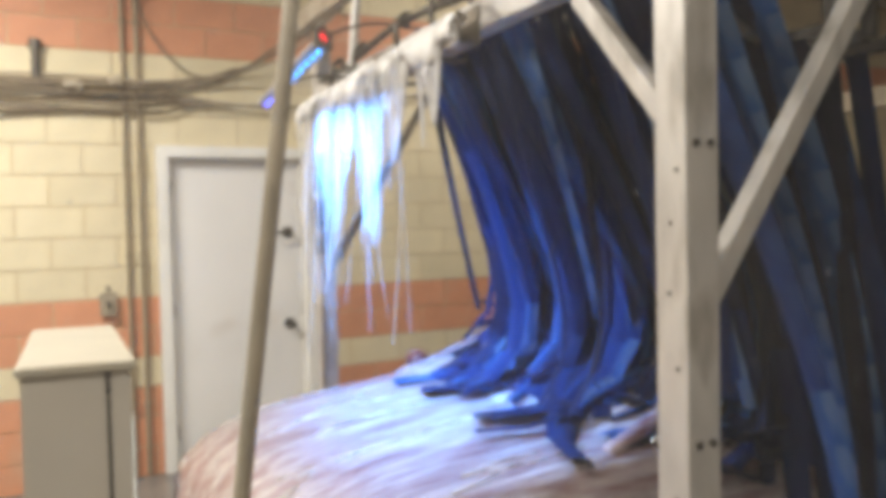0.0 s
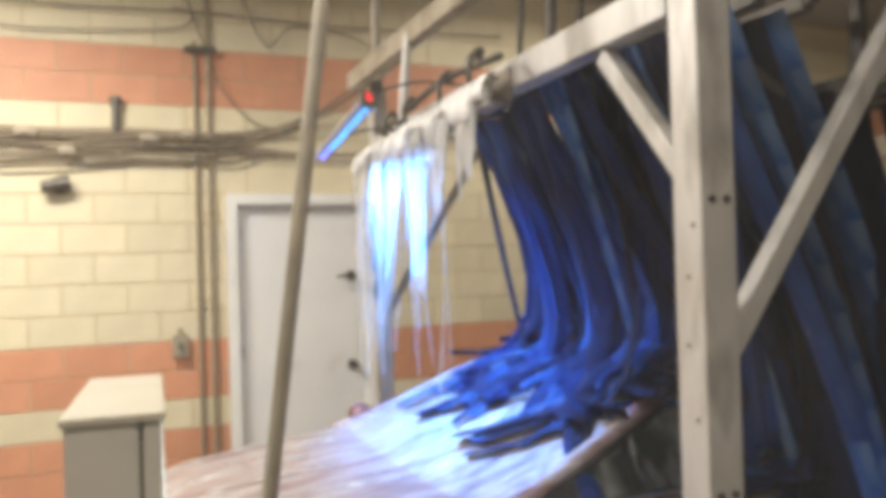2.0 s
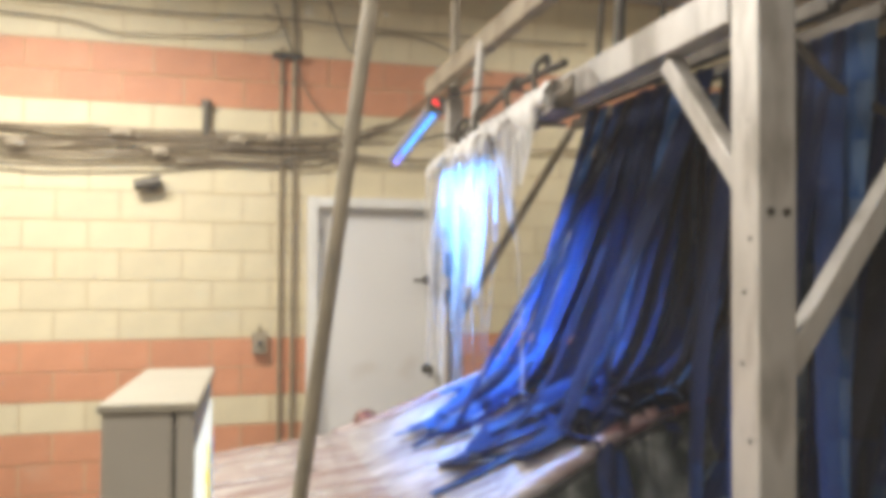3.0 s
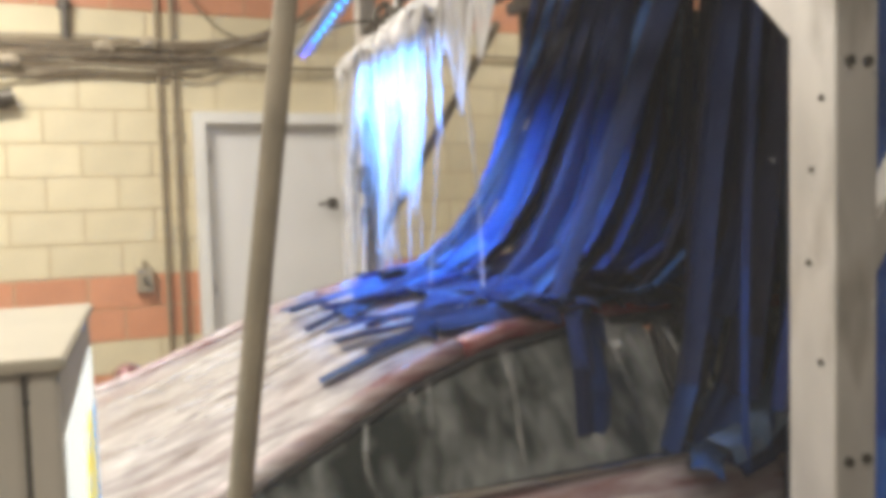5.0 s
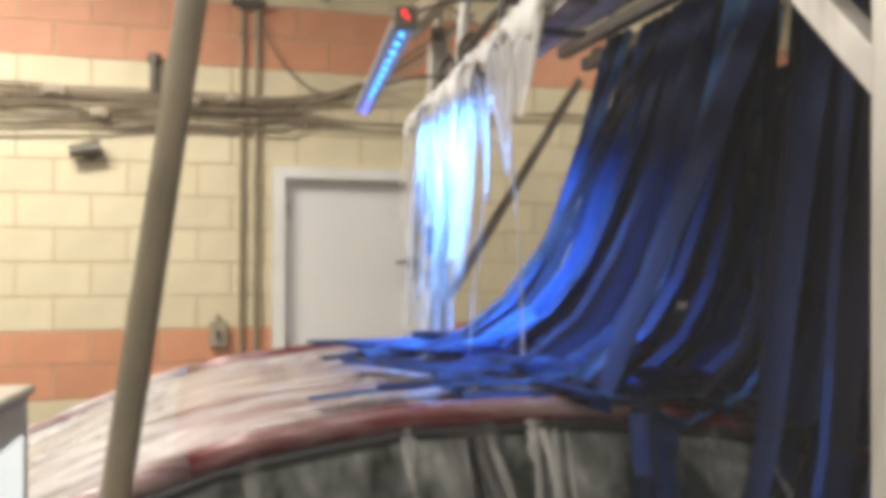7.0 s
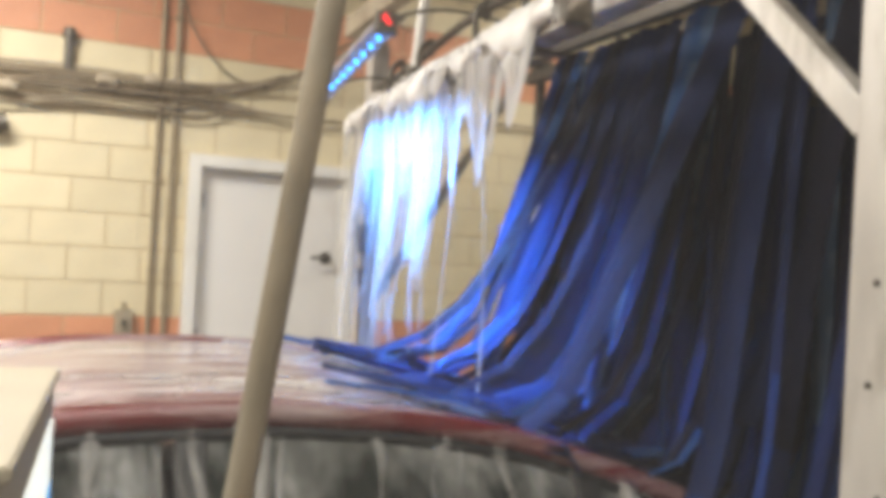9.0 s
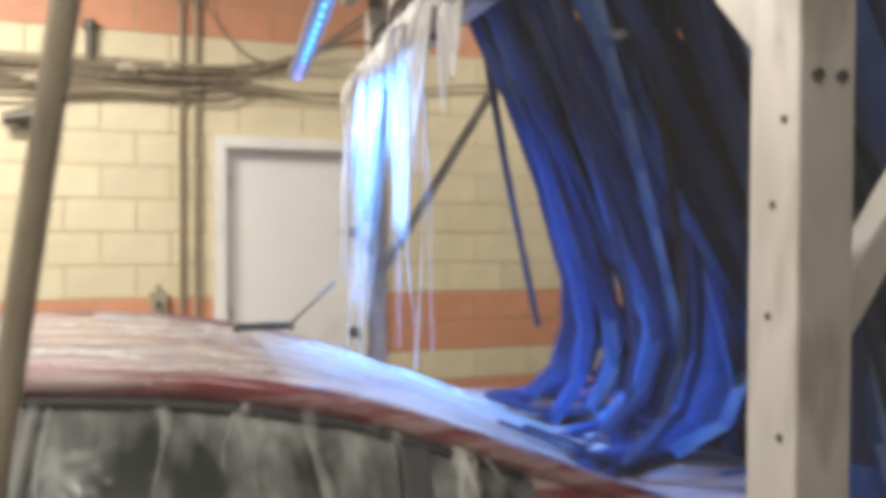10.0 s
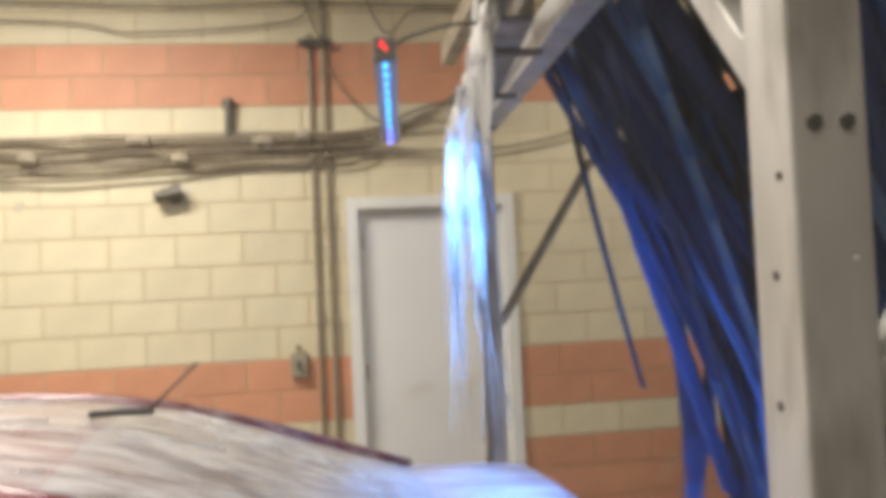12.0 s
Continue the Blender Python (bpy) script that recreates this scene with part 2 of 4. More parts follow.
for name, lo, hi in (("wall_west", (WEST - 0.2, SOUTH, 0), (WEST, 0.0, HIGH)), ("wall_east", (EAST, SOUTH, 0), (EAST + 0.2, 0.0, HIGH)), ("wall_south", (WEST - 0.2, SOUTH - 0.2, 0), (EAST + 0.2, SOUTH, HIGH))):
    tagged(part(name, boxed(lo, hi), PLASTER), "plain plastered grey-beige wall", "wall", kind="structure")

# the far wall: a mortar core, with the blocks standing proud of it
D0, D1, DH = 0.0, 1.105, 2.235
core = bmesh.new()
add_box(core, (WEST - 0.2, 0.007, 0), (D0 + 0.02, 0.25, HIGH))
add_box(core, (D1 - 0.02, 0.007, 0), (EAST + 0.2, 0.25, HIGH))
add_box(core, (D0 + 0.02, 0.007, DH - 0.02), (D1 - 0.02, 0.25, HIGH))
wall_north = tagged(part("wall_north", core, MORTAR), "painted block wall, cream with two orange bands", "wall", kind="structure")


def door_1():
    thing = empty("door_1", (D0, 0, 0), "closed off-white steel door in a painted frame", "door", kind="structure")
    w = D1 - D0
    fr = bmesh.new()
    add_box(fr, (0.0, -0.035, 0), (0.075, 0.14, DH), bevel=0.006)
    add_box(fr, (w - 0.075, -0.035, 0), (w, 0.14, DH), bevel=0.006)
    add_box(fr, (0.075, -0.035, DH - 0.075), (w - 0.075, 0.14, DH), bevel=0.006)
    add_box(fr, (0.075, 0.03, 0), (0.098, 0.14, DH - 0.075))
    add_box(fr, (w - 0.098, 0.03, 0), (w - 0.075, 0.14, DH - 0.075))
    add_box(fr, (0.098, 0.03, DH - 0.098), (w - 0.098, 0.14, DH - 0.075))
    part("door_frame", fr, FRAME_PAINT, thing)
    part("door_leaf", boxed((0.1, 0.05, 0.008), (w - 0.1, 0.094, DH - 0.1), 0.003), DOOR, thing)
    for z, n in ((0.96, "door_knob"), (1.63, "door_handle")):
        bm = bmesh.new()
        add_rod(bm, (w - 0.19, 0.05, z), (w - 0.19, 0.035, z), 0.038, seg=16)
        if n == "door_handle":
            add_rod(bm, (w - 0.19, 0.036, z), (w - 0.19, -0.03, z), 0.013)
            add_tube(bm, spline([(w - 0.19, -0.03, z), (w - 0.24, -0.035, z), (w - 0.31, -0.028, z - 0.006)], 4), 0.011)
        else:
            add_rod(bm, (w - 0.19, 0.036, z), (w - 0.19, -0.02, z), 0.014)
            add_rod(bm, (w - 0.19, -0.02, z), (w - 0.19, -0.055, z), 0.030, 0.026, 16)
        part(n, bm, DARK_STEEL, thing, "dark metal fitting")
    for z in (0.25, 1.1, 1.95):
        part("hinge", rod((0.098, 0.045, z - 0.05), (0.098, 0.045, z + 0.05), 0.009), DARK_STEEL, thing)


door_1()


# ---------------------------------------------------------------- wall fittings
def conduit(x, top, low, r):
    thing = empty("conduit_pipe", (x, -0.03, 0), "thin grey metal conduit pipe running up the block wall", "pipe", "conduits by the door")
    part("pipe", rod((0, 0, low), (0, 0, top), r), CONDUIT, thing)
    for z in (0.5, 1.5, 2.1, 3.05):
        part("pipe_clip", boxed((-r - 0.006, -r - 0.003, z - 0.008), (r + 0.006, 0.028, z + 0.008), 0.002), CONDUIT, thing)
    return thing


conduit(-0.105, 3.88, 0.02, 0.017)
conduit(-0.195, 3.3, 0.02, 0.014)


def clamp():
    thing = empty("cable_clamp", (-0.15, -0.045, 3.235), "dark metal channel clamp across the conduit pipes", "clamp")
    part("channel", boxed((-0.11, -0.03, -0.022), (0.1, 0.0, 0.022), 0.004), DARK_STEEL, thing)
    for x in (-0.07, 0.06):
        part("clamp_bolt", rod((x, -0.03, 0), (x, -0.05, 0), 0.013, seg=6), DARK_STEEL, thing)


clamp()


def junction_box():
    thing = empty("junction_box", (-0.333, -0.002, 1.185), "small grey switch box on the orange band", "switch box")
    part("box", boxed((-0.05, -0.06, -0.075), (0.05, 0, 0.075), 0.006), POLE, thing)
    part("toggle", boxed((-0.012, -0.085, -0.02), (0.012, -0.06, 0.025), 0.004), DARK_STEEL, thing, "dark toggle")
    part("nipple", rod((0, -0.03, 0.075), (0, -0.03, 0.12), 0.014), CONDUIT, thing)


junction_box()


def wall_sensor(at):
    thing = empty("wall_sensor", at, "small dark hooded sensor on the cream blocks", "sensor")
    part("base", rod((0, -0.0, 0), (0, -0.04, 0), 0.05, 0.045), DARK_STEEL, thing)
    part("hood", rod((0.06, -0.07, 0.02), (-0.11, -0.09, -0.015), 0.05, 0.035), DARK_STEEL, thing, "dark tapered hood")
    part("bracket", rod((0, -0.03, 0), (0.0, -0.08, 0.01), 0.02), DARK_STEEL, thing)


wall_sensor((-1.065, 0, 2.285))


def cable_stub(at):
    thing = empty("cable_gland", at, "dark capped conduit stub above the cable run", "fitting")
    part("stub", rod((0, -0.04, -0.16), (0, -0.04, 0.03), 0.026), DARK_STEEL, thing)
    part("cap", rod((0, -0.04, 0.03), (0, -0.04, 0.085), 0.042, 0.035), DARK_STEEL, thing)


cable_stub((-0.71, 0, 2.80))


def cables():
    rng = random.Random(4)
    for i in range(11):
        z = 2.66 - 0.021 * i
        x, knots = -6.9, []
        while x < 0.1:
            low = 0.03 * i * max(0.0, min(1.0, (-0.55 - x) / 1.2)) * 0.18
            knots.append((x, -0.035 - 0.02 * (i % 3), z - low + rng.uniform(-0.012, 0.012)))
            x += rng.uniform(0.28, 0.42)
        end = 2.68 - 0.012 * i + rng.uniform(-0.01, 0.01)
        if i < 5:
            knots += [(0.2, -0.05, end), (0.55, -0.05 - 0.1 * (i % 2), end + 0.06 + 0.02 * i)]
            if i < 3:
                knots += [(0.85, -0.3, 2.86 + 0.05 * i), (1.1, -0.7, 3.1)]
        else:
            knots += [(0.25, -0.05, 2.60 - 0.008 * i), (0.6, -0.06, 2.52), (1.1, -0.05, 2.54), (1.7, -0.05, 2.64), (2.8, -0.05, 2.66), (5.2, -0.05, 2.62)]
        ob = part("wall_cable", add_tube(bmesh.new(), spline(knots, 5), rng.choice((0.008, 0.010, 0.013)), 7), CABLE if i % 3 else CABLE_LIGHT, smooth=True)
        tagged(ob, "grimy brown cable strung along the block wall", "cable", "cable run")
    loops = [
        [(-3.4, -0.04, 3.42), (-2.3, -0.05, 3.40), (-1.6, -0.05, 3.37), (-1.32, -0.06, 3.31), (-0.8, -0.05, 3.33), (-0.3, -0.05, 3.38), (-0.2, -0.05, 3.48), (-0.33, -0.05, 3.52)],
        [(-0.24, -0.05, 3.6), (-0.1, -0.06, 3.2), (0.0, -0.06, 2.95), (0.2, -0.06, 2.74), (0.45, -0.06, 2.68)],
        [(-3.4, -0.04, 3.55), (-1.8, -0.05, 3.5), (-1.0, -0.05, 3.48), (-0.2, -0.05, 3.5), (0.8, -0.05, 3.48), (2.2, -0.05, 3.5)],
        [(0.1, -0.06, 3.75), (0.3, -0.06, 3.3), (0.5, -0.05, 3.45), (0.9, -0.05, 3.42), (1.4, -0.06, 3.2)],
    ]
    for k in loops:
        ob = part("loose_wire", add_tube(bmesh.new(), spline(k, 7), 0.0065, 6), CABLE, smooth=True)
        tagged(ob, "thin dark wire looping loosely across the wall", "wire", "loose wires")
    for x, z, n in ((-2.7, 2.58, 0.10), (-1.95, 2.52, 0.08), (-1.32, 2.62, 0.12), (-1.05, 2.50, 0.08), (-0.55, 2.60, 0.10), (-0.28, 2.63, 0.07)):
        bm = add_tube(bmesh.new(), spline([(x, -0.07, z), (x + n / 2, -0.085, z + 0.012), (x + n, -0.07, z - 0.006)], 4), 0.034, 9)
        tagged(part("cable_wrap", bm, CABLE_LIGHT, smooth=True), "lump of grimy tape round the wall cables", "tape", "cable wraps")


cables()


# ---------------------------------------------------------------- near side: cabinet and pole
def cabinet():
    thing = empty("control_cabinet", (-0.909, -4.645, 0), "grey enamelled cabinet with a pale lid and lit side panel", "cabinet")
    thing.rotation_euler = (0, 0, radians(-3.4))
    w, d, h, fall = 0.152, 0.68, 1.494, 0.022
    split = 0.77 * w

    def sloped(x0, x1, y0, y1, low, high, bevel):
        """A box whose top falls away to the back."""
        bm = boxed((x0, y0, 0), (x1, y1, 1), 0)
        for v in bm.verts:
            v.co.z = (high if v.co.z > 0.5 else low) - (fall * v.co.y / d if v.co.z > 0.5 or low > 1 else 0)
        bmesh.ops.bevel(bm, geom=list(bm.edges), offset=bevel, segments=2, affect="EDGES")
        return bm

    part("body", sloped(0.004, split - 0.003, 0.012, d - 0.01, 0.0, h, 0.004), GREY_BOX, thing)
    part("side_panel", sloped(split + 0.003, w - 0.004, 0.012, d - 0.01, 0.0, h, 0.004), GREY_BOX, thing)
    part("seam", boxed((split - 0.003, 0.022, 0.02), (split + 0.003, d - 0.03, h - 0.035)), DARK_STEEL, thing, "dark joint between the panels")
    part("lid", sloped(-0.003, w + 0.003, 0.0, d, h, h + 0.014, 0.003), LID, thing, "pale dusty lid")
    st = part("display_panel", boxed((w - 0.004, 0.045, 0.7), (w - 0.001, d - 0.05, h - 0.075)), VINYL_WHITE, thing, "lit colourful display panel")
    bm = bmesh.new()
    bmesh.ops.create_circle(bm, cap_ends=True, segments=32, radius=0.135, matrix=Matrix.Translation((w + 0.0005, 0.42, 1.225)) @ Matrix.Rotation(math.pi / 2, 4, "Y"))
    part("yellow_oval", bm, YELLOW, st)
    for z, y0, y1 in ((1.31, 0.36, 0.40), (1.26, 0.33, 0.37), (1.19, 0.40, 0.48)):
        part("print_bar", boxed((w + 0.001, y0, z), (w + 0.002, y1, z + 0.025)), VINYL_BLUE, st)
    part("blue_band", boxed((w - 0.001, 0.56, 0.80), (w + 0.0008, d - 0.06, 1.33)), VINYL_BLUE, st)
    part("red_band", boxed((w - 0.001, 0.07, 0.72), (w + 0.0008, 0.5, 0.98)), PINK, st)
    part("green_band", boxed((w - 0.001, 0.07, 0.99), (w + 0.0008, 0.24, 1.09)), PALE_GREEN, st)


cabinet()


def leaning_pole():
    a, b = Vector((-0.590, -4.546, 1.2)), Vector((-0.450, -4.519, 2.2))
    d = b - a
    foot, head = a + d * (-1.2 / d.z), a + d * ((HIGH - 1.2) / d.z)
    thing = empty("leaning_pole", foot, "slender grey-brown pole leaning from floor to ceiling", "pole")
    part("shaft", rod((0, 0, 0), head - foot, 0.0145, seg=16), POLE, thing, smooth=True)
    part("foot", rod((0, 0, 0), (d * 0.03), 0.03, 0.022), DARK_STEEL, thing)


leaning_pole()


def veil_material(name, amount):
    m, t, p = nodes_of(name)
    t.nodes.remove(p)
    out = [n for n in t.nodes if n.type == "OUTPUT_MATERIAL"][0]
    clear = t.nodes.new("ShaderNodeBsdfTransparent")
    veil = t.nodes.new("ShaderNodeBsdfTranslucent")
    veil.inputs[0].default_value = (0.9, 0.9, 0.9, 1)
    mix = t.nodes.new("ShaderNodeMixShader")
    n = noise_node(t, 2.2, 5)
    span = t.nodes.new("ShaderNodeMapRange")
    span.inputs[1].default_value, span.inputs[2].default_value = 0.3, 0.7
    span.inputs[3].default_value, span.inputs[4].default_value = amount
    t.links.new(n.outputs["Fac"], span.inputs[0])
    t.links.new(span.outputs[0], mix.inputs[0])
    t.links.new(clear.outputs[0], mix.inputs[1])
    t.links.new(veil.outputs[0], mix.inputs[2])
    t.links.new(mix.outputs[0], out.inputs["Surface"])
    return m


# share of white veil in the added pane, standing in for spray haze
HAZE_VEIL = (0.008, 0.022)
PANE_Y = -5.12


def viewing_window():
    thing = empty("window_1", (0, PANE_Y, 0), "tall viewing window, its glass veiled to stand in for spray haze", "window", kind="structure")
    pane = part("pane", boxed((WEST, -0.004, 0.2), (EAST, 0.0, HIGH)), veil_material("haze_veiled_glass", HAZE_VEIL), thing, "clear glass with a painted haze veil")
    pane.visible_shadow = False
    part("window_sill", boxed((WEST, -0.06, 0.0), (EAST, 0.05, 0.2)), PLASTER, thing)
    rng = random.Random(8)
    bm = bmesh.new()
    for k in range(110):
        x, z, r = rng.uniform(-1.6, 1.2), rng.uniform(1.2, 2.2), rng.uniform(0.0010, 0.0026)
        bmesh.ops.create_icosphere(bm, subdivisions=1, radius=r, matrix=Matrix.Translation((x, 0.001, z)) @ Matrix.Diagonal((rng.uniform(0.8, 1.5), 0.3, 1, 1)))
    tagged(part("soap_fleck", bm, FLECK, thing, "dried flecks of soap"), kind="stuff")


FLECK = veil_material("soap_fleck", (0.05, 0.22))
viewing_window()


# ---------------------------------------------------------------- wash frame
NP = Vector((0.472, -4.475, 0))
FP = Vector((0.60, -1.66, 0))
EX = 2.75


def frame_post(at, s, bolts):
    thing = empty("frame_post", at, "square aluminium post with paired bolts, splashed and scuffed", "post", "frame posts")
    part("tube", boxed((-s / 2, -s / 2, 0.012), (s / 2, s / 2, 2.72 if bolts else 2.66), 0.006), ALU, thing)
    part("foot_plate", boxed((-s, -s, 0), (s, s, 0.012), 0.003), DARK_STEEL, thing)
    if bolts:
        for z in (0.55, 1.18, 1.859, 2.47):
            for x in (-0.021, 0.021):
                part("bolt", rod((x, -s / 2 - 0.008, z), (x, -s / 2, z), 0.0095, seg=6), DARK_STEEL, thing)
        for z in (0.75, 1.05, 1.35, 1.52, 1.68, 1.8):
            part("hole", rod((-s / 2 - 0.0015, -0.012 + 0.02 * math.sin(z * 9), z), (-s / 2, -0.012 + 0.02 * math.sin(z * 9), z), 0.0062, seg=12), DARK_STEEL, thing, "dark drilled hole")
    return thing


frame_post(NP, 0.1, True)
frame_post(FP, 0.085, False)
frame_post(NP + Vector((EX, 0, 0)), 0.1, True)
frame_post(FP + Vector((EX, 0, 0)), 0.085, False)


def beam_thing(name, a, b, w, h, mat, label, category, group):
    ob = part(name, beam(a, b, w, h), mat)
    return tagged(ob, label, category, group)


BEAM_LABEL = "long dull aluminium beam of the wash frame"
beam_thing("cross_beam", (0.455, -4.42, 2.355), (0.575, -1.71, 2.355), 0.075, 0.10, ALU, BEAM_LABEL, "beam", "frame beams")
beam_thing("cross_beam", (0.47 + EX, -4.42, 2.315), (0.6 + EX, -1.6, 2.30), 0.075, 0.11, ALU_DIRTY, BEAM_LABEL, "beam", "frame beams")
beam_thing("upper_beam", (0.46, -1.66, 2.71), (0.46, -4.42, 2.77), 0.06, 0.09, ALU_DIRTY, "dull upper beam across the wash frame", "beam", "frame beams")
beam_thing("side_beam", (0.53, -4.475, 2.68), (EX + 0.4, -4.475, 2.68), 0.08, 0.09, ALU_DIRTY, BEAM_LABEL, "beam", "frame beams")


def brace(a, b, w, h, mat):
    a, b = Vector(a), Vector(b)
    thing = empty("brace", a, "diagonal aluminium brace bolted to a frame post", "brace", "frame braces")
    n = (b - a).normalized()
    part("bar", beam((0, 0, 0), b - a, w, h), mat, thing)
    side = Vector((0, 0, 1)).cross(n).normalized()
    for s in (0.94,):
        at = (b - a) * s
        part("bolt", rod(at - side * (w / 2 + 0.006), at - side * (w / 2 - 0.002), 0.008, seg=6), DARK_STEEL, thing)
    return thing


brace((0.457, -4.43, 1.932), (0.475, -4.085, 2.291), 0.045, 0.05, ALU)
brace((0.525, -4.475, 1.505), (1.34, -4.475, 2.645), 0.05, 0.054, ALU)
brace((0.645, -1.66, 1.47), (1.32, -1.66, 2.535), 0.03, 0.04, ALU_DIRTY)


def post_valve():
    thing = empty("post_valve", (FP.x - 0.045, FP.y - 0.05, 1.75), "dark solenoid valve with a curled wire on the far post", "valve")
    part("valve_body", boxed((-0.03, -0.04, -0.07), (0.02, 0.005, 0.06), 0.006), DARK_STEEL, thing)
    part("riser", rod((-0.005, -0.015, -1.7), (-0.005, -0.015, 0.55), 0.010), ALU_DIRTY, thing, "thin grey riser pipe")
    part("coil", add_tube(bmesh.new(), [(-0.05 + 0.03 * math.cos(a), -0.03, 0.14 + 0.04 * math.sin(a) + 0.006 * a) for a in [0.4 * i for i in range(28)]], 0.004, 6), DARK_STEEL, thing, "curled black wire", True)
    part("union", rod((-0.005, -0.015, -0.22), (-0.005, -0.015, -0.14), 0.02, seg=6), DARK_STEEL, thing)


post_valve()


hose = add_tube(bmesh.new(), spline([(0.58, -4.455, 2.645), (0.62, -4.32, 2.50), (0.70, -4.25, 2.37), (0.78, -4.25, 2.295), (0.865, -4.25, 2.225), (0.978, -4.25, 2.176), (1.15, -4.25, 2.14)], 6), 0.014, 10)
tagged(part("air_hose", hose, DARK_STEEL, smooth=True), "dark rubber hose drooping from the side beam", "hose")


# ---------------------------------------------------------------- foam arch and light bar
def foam_arch():
    thing = empty("foam_trough", (0.375, -2.83, 2.255), "dull metal foam trough with hoses along the cross beam", "trough")
    thing.rotation_euler = (0, 0, radians(-5.3))
    prof = [(-0.05, 0.03), (-0.05, -0.06), (0.02, -0.06), (0.02, 0.05), (0.012, 0.05), (0.012, -0.052), (-0.042, -0.052), (-0.042, 0.03)]
    bm = bmesh.new()
    ends = [[bm.verts.new((x, y, z)) for x, z in prof] for y in (-1.02, 1.02)]
    for k in range(8):
        bm.faces.new((ends[0][k], ends[0][(k + 1) % 8], ends[1][(k + 1) % 8], ends[1][k]))
    part("channel", bm, TROUGH, thing)
    for y in (-0.8, -0.35, 0.15, 0.6):
        part("bracket", boxed((-0.06, y - 0.02, -0.07), (0.07, y + 0.02, -0.062)), DARK_STEEL, thing)
    for y in (-0.75, -0.42, 0.1, 0.45):
        bm = add_tube(bmesh.new(), spline([(-0.015, y, 0.03), (-0.02, y, 0.12), (0.03, y + 0.02, 0.17), (0.06, y + 0.12, 0.15)], 5), 0.011)
        part("nozzle", bm, DARK_STEEL, thing, smooth=True)
    part("feed_hose", add_tube(bmesh.new(), spline([(0.03, -0.9, 0.11), (0.02, -0.3, 0.15), (0.03, 0.3, 0.13), (0.05, 0.9, 0.14)], 6), 0.014), DARK_STEEL, thing, smooth=True)


foam_arch()


def hanger(at, top, r, mat, label):
    thing = empty("drop_pipe", at, label, "pipe", "drop pipes")
    part("pipe", rod((0, 0, 0), Vector(top) - Vector(at), r), mat, thing)
    part("coupling", rod((0, 0, -0.02), (0, 0, 0.05), r * 1.5), DARK_STEEL, thing)


hanger((0.40, -2.6, 2.30), (0.44, -2.6, 2.73), 0.019, ALU, "pale drop pipe hanging from the upper beam to the trough")
hanger((0.60, -1.66, 2.68), (0.63, -1.6, HIGH), 0.024, ALU_DIRTY, "dull drop pipe above the far post")
hanger((0.52, -3.7, 2.38), (0.56, -3.75, HIGH), 0.018, DARK_STEEL, "dark hose drop above the cross beam")


def light_bar():
    thing = empty("light_bar", (0, 0, 0), "slim bar of blue diodes hung beside a red arrow", "light")
    a, b = Vector((0.051, -3.22, 2.277)), Vector((0.135, -2.23, 2.213))
    thing.matrix_world = beam_matrix(a, b)
    n = (b - a).length
    part("housing", boxed((0, -0.033, 0.012), (n, 0.033, 0.032), 0.005), CLEAR_BAR, thing, "cloudy clear housing")
    for i in range(12):
        x = 0.05 + i * (n - 0.08) / 11
        part("led", rod((x, 0, 0.002), (x, 0, 0.010), 0.0045, 0.0055, 10), LED_CYAN if i < 9 else LED_BLUE, thing, "bright glowing diode")
    sign = part("sign_case", boxed((-0.035, -0.03, -0.004), (-0.005, 0.03, 0.058), 0.005), DARK_STEEL, thing, "dark case with a red arrow")
    pts = [(0.010, 0.036), (0.002, 0.038), (0.005, 0.029), (-0.009, 0.013), (-0.004, 0.009), (0.009, 0.024), (0.014, 0.020)]
    bm = bmesh.new()
    rings = [[bm.verts.new((x, y, z + 0.01)) for y, z in pts] for x in (-0.039, -0.0355)]
    for k in range(7):
        bm.faces.new((rings[0][k], rings[0][(k + 1) % 7], rings[1][(k + 1) % 7], rings[1][k]))
    bm.faces.new(rings[0])
    part("arrow", bm, LED_RED, sign, "glowing red arrow")
    for x in (0.0, n * 0.8):
        part("hanger_wire", add_tube(bmesh.new(), spline([(x, 0, 0.03), (x + 0.02, -0.08, 0.08), (x + 0.05, -0.22, 0.12), (x + 0.08, -0.40, 0.12)], 5), 0.005), DARK_STEEL, thing, smooth=True)
    # the bar's own light, thrown down across the lane
    lamp = area("bar_light", (a + b) / 2 - Vector((0, 0, 0.03)), (0.80, -2.90, 1.12), n, 0.05, BAR_POWER, (0.07, 0.33, 1.0))
    lamp.data.spread = radians(88)


light_bar()


def unseen_ceiling_light(x, y, z):
    thing = empty("unseen_ceiling_light", (x, y, z), "unseen long fluorescent ceiling fitting, switched on", "ceiling light", "ceiling lights")
    part("tray", boxed((-0.75, -0.16, 0.0), (0.75, 0.16, 0.12), 0.01), ALU_DIRTY, thing)
    for s in (-0.08, 0.08):
        part("tube", rod((-0.72, s, -0.03), (0.72, s, -0.03), 0.016), TUBE, thing)


# a fitting for each unseen tube, the added fill lamps included
for x, y, z, power in UNSEEN_TUBES:
    unseen_ceiling_light(x, y, z)


# ---------------------------------------------------------------- foam falling from the trough
FOAMS = []


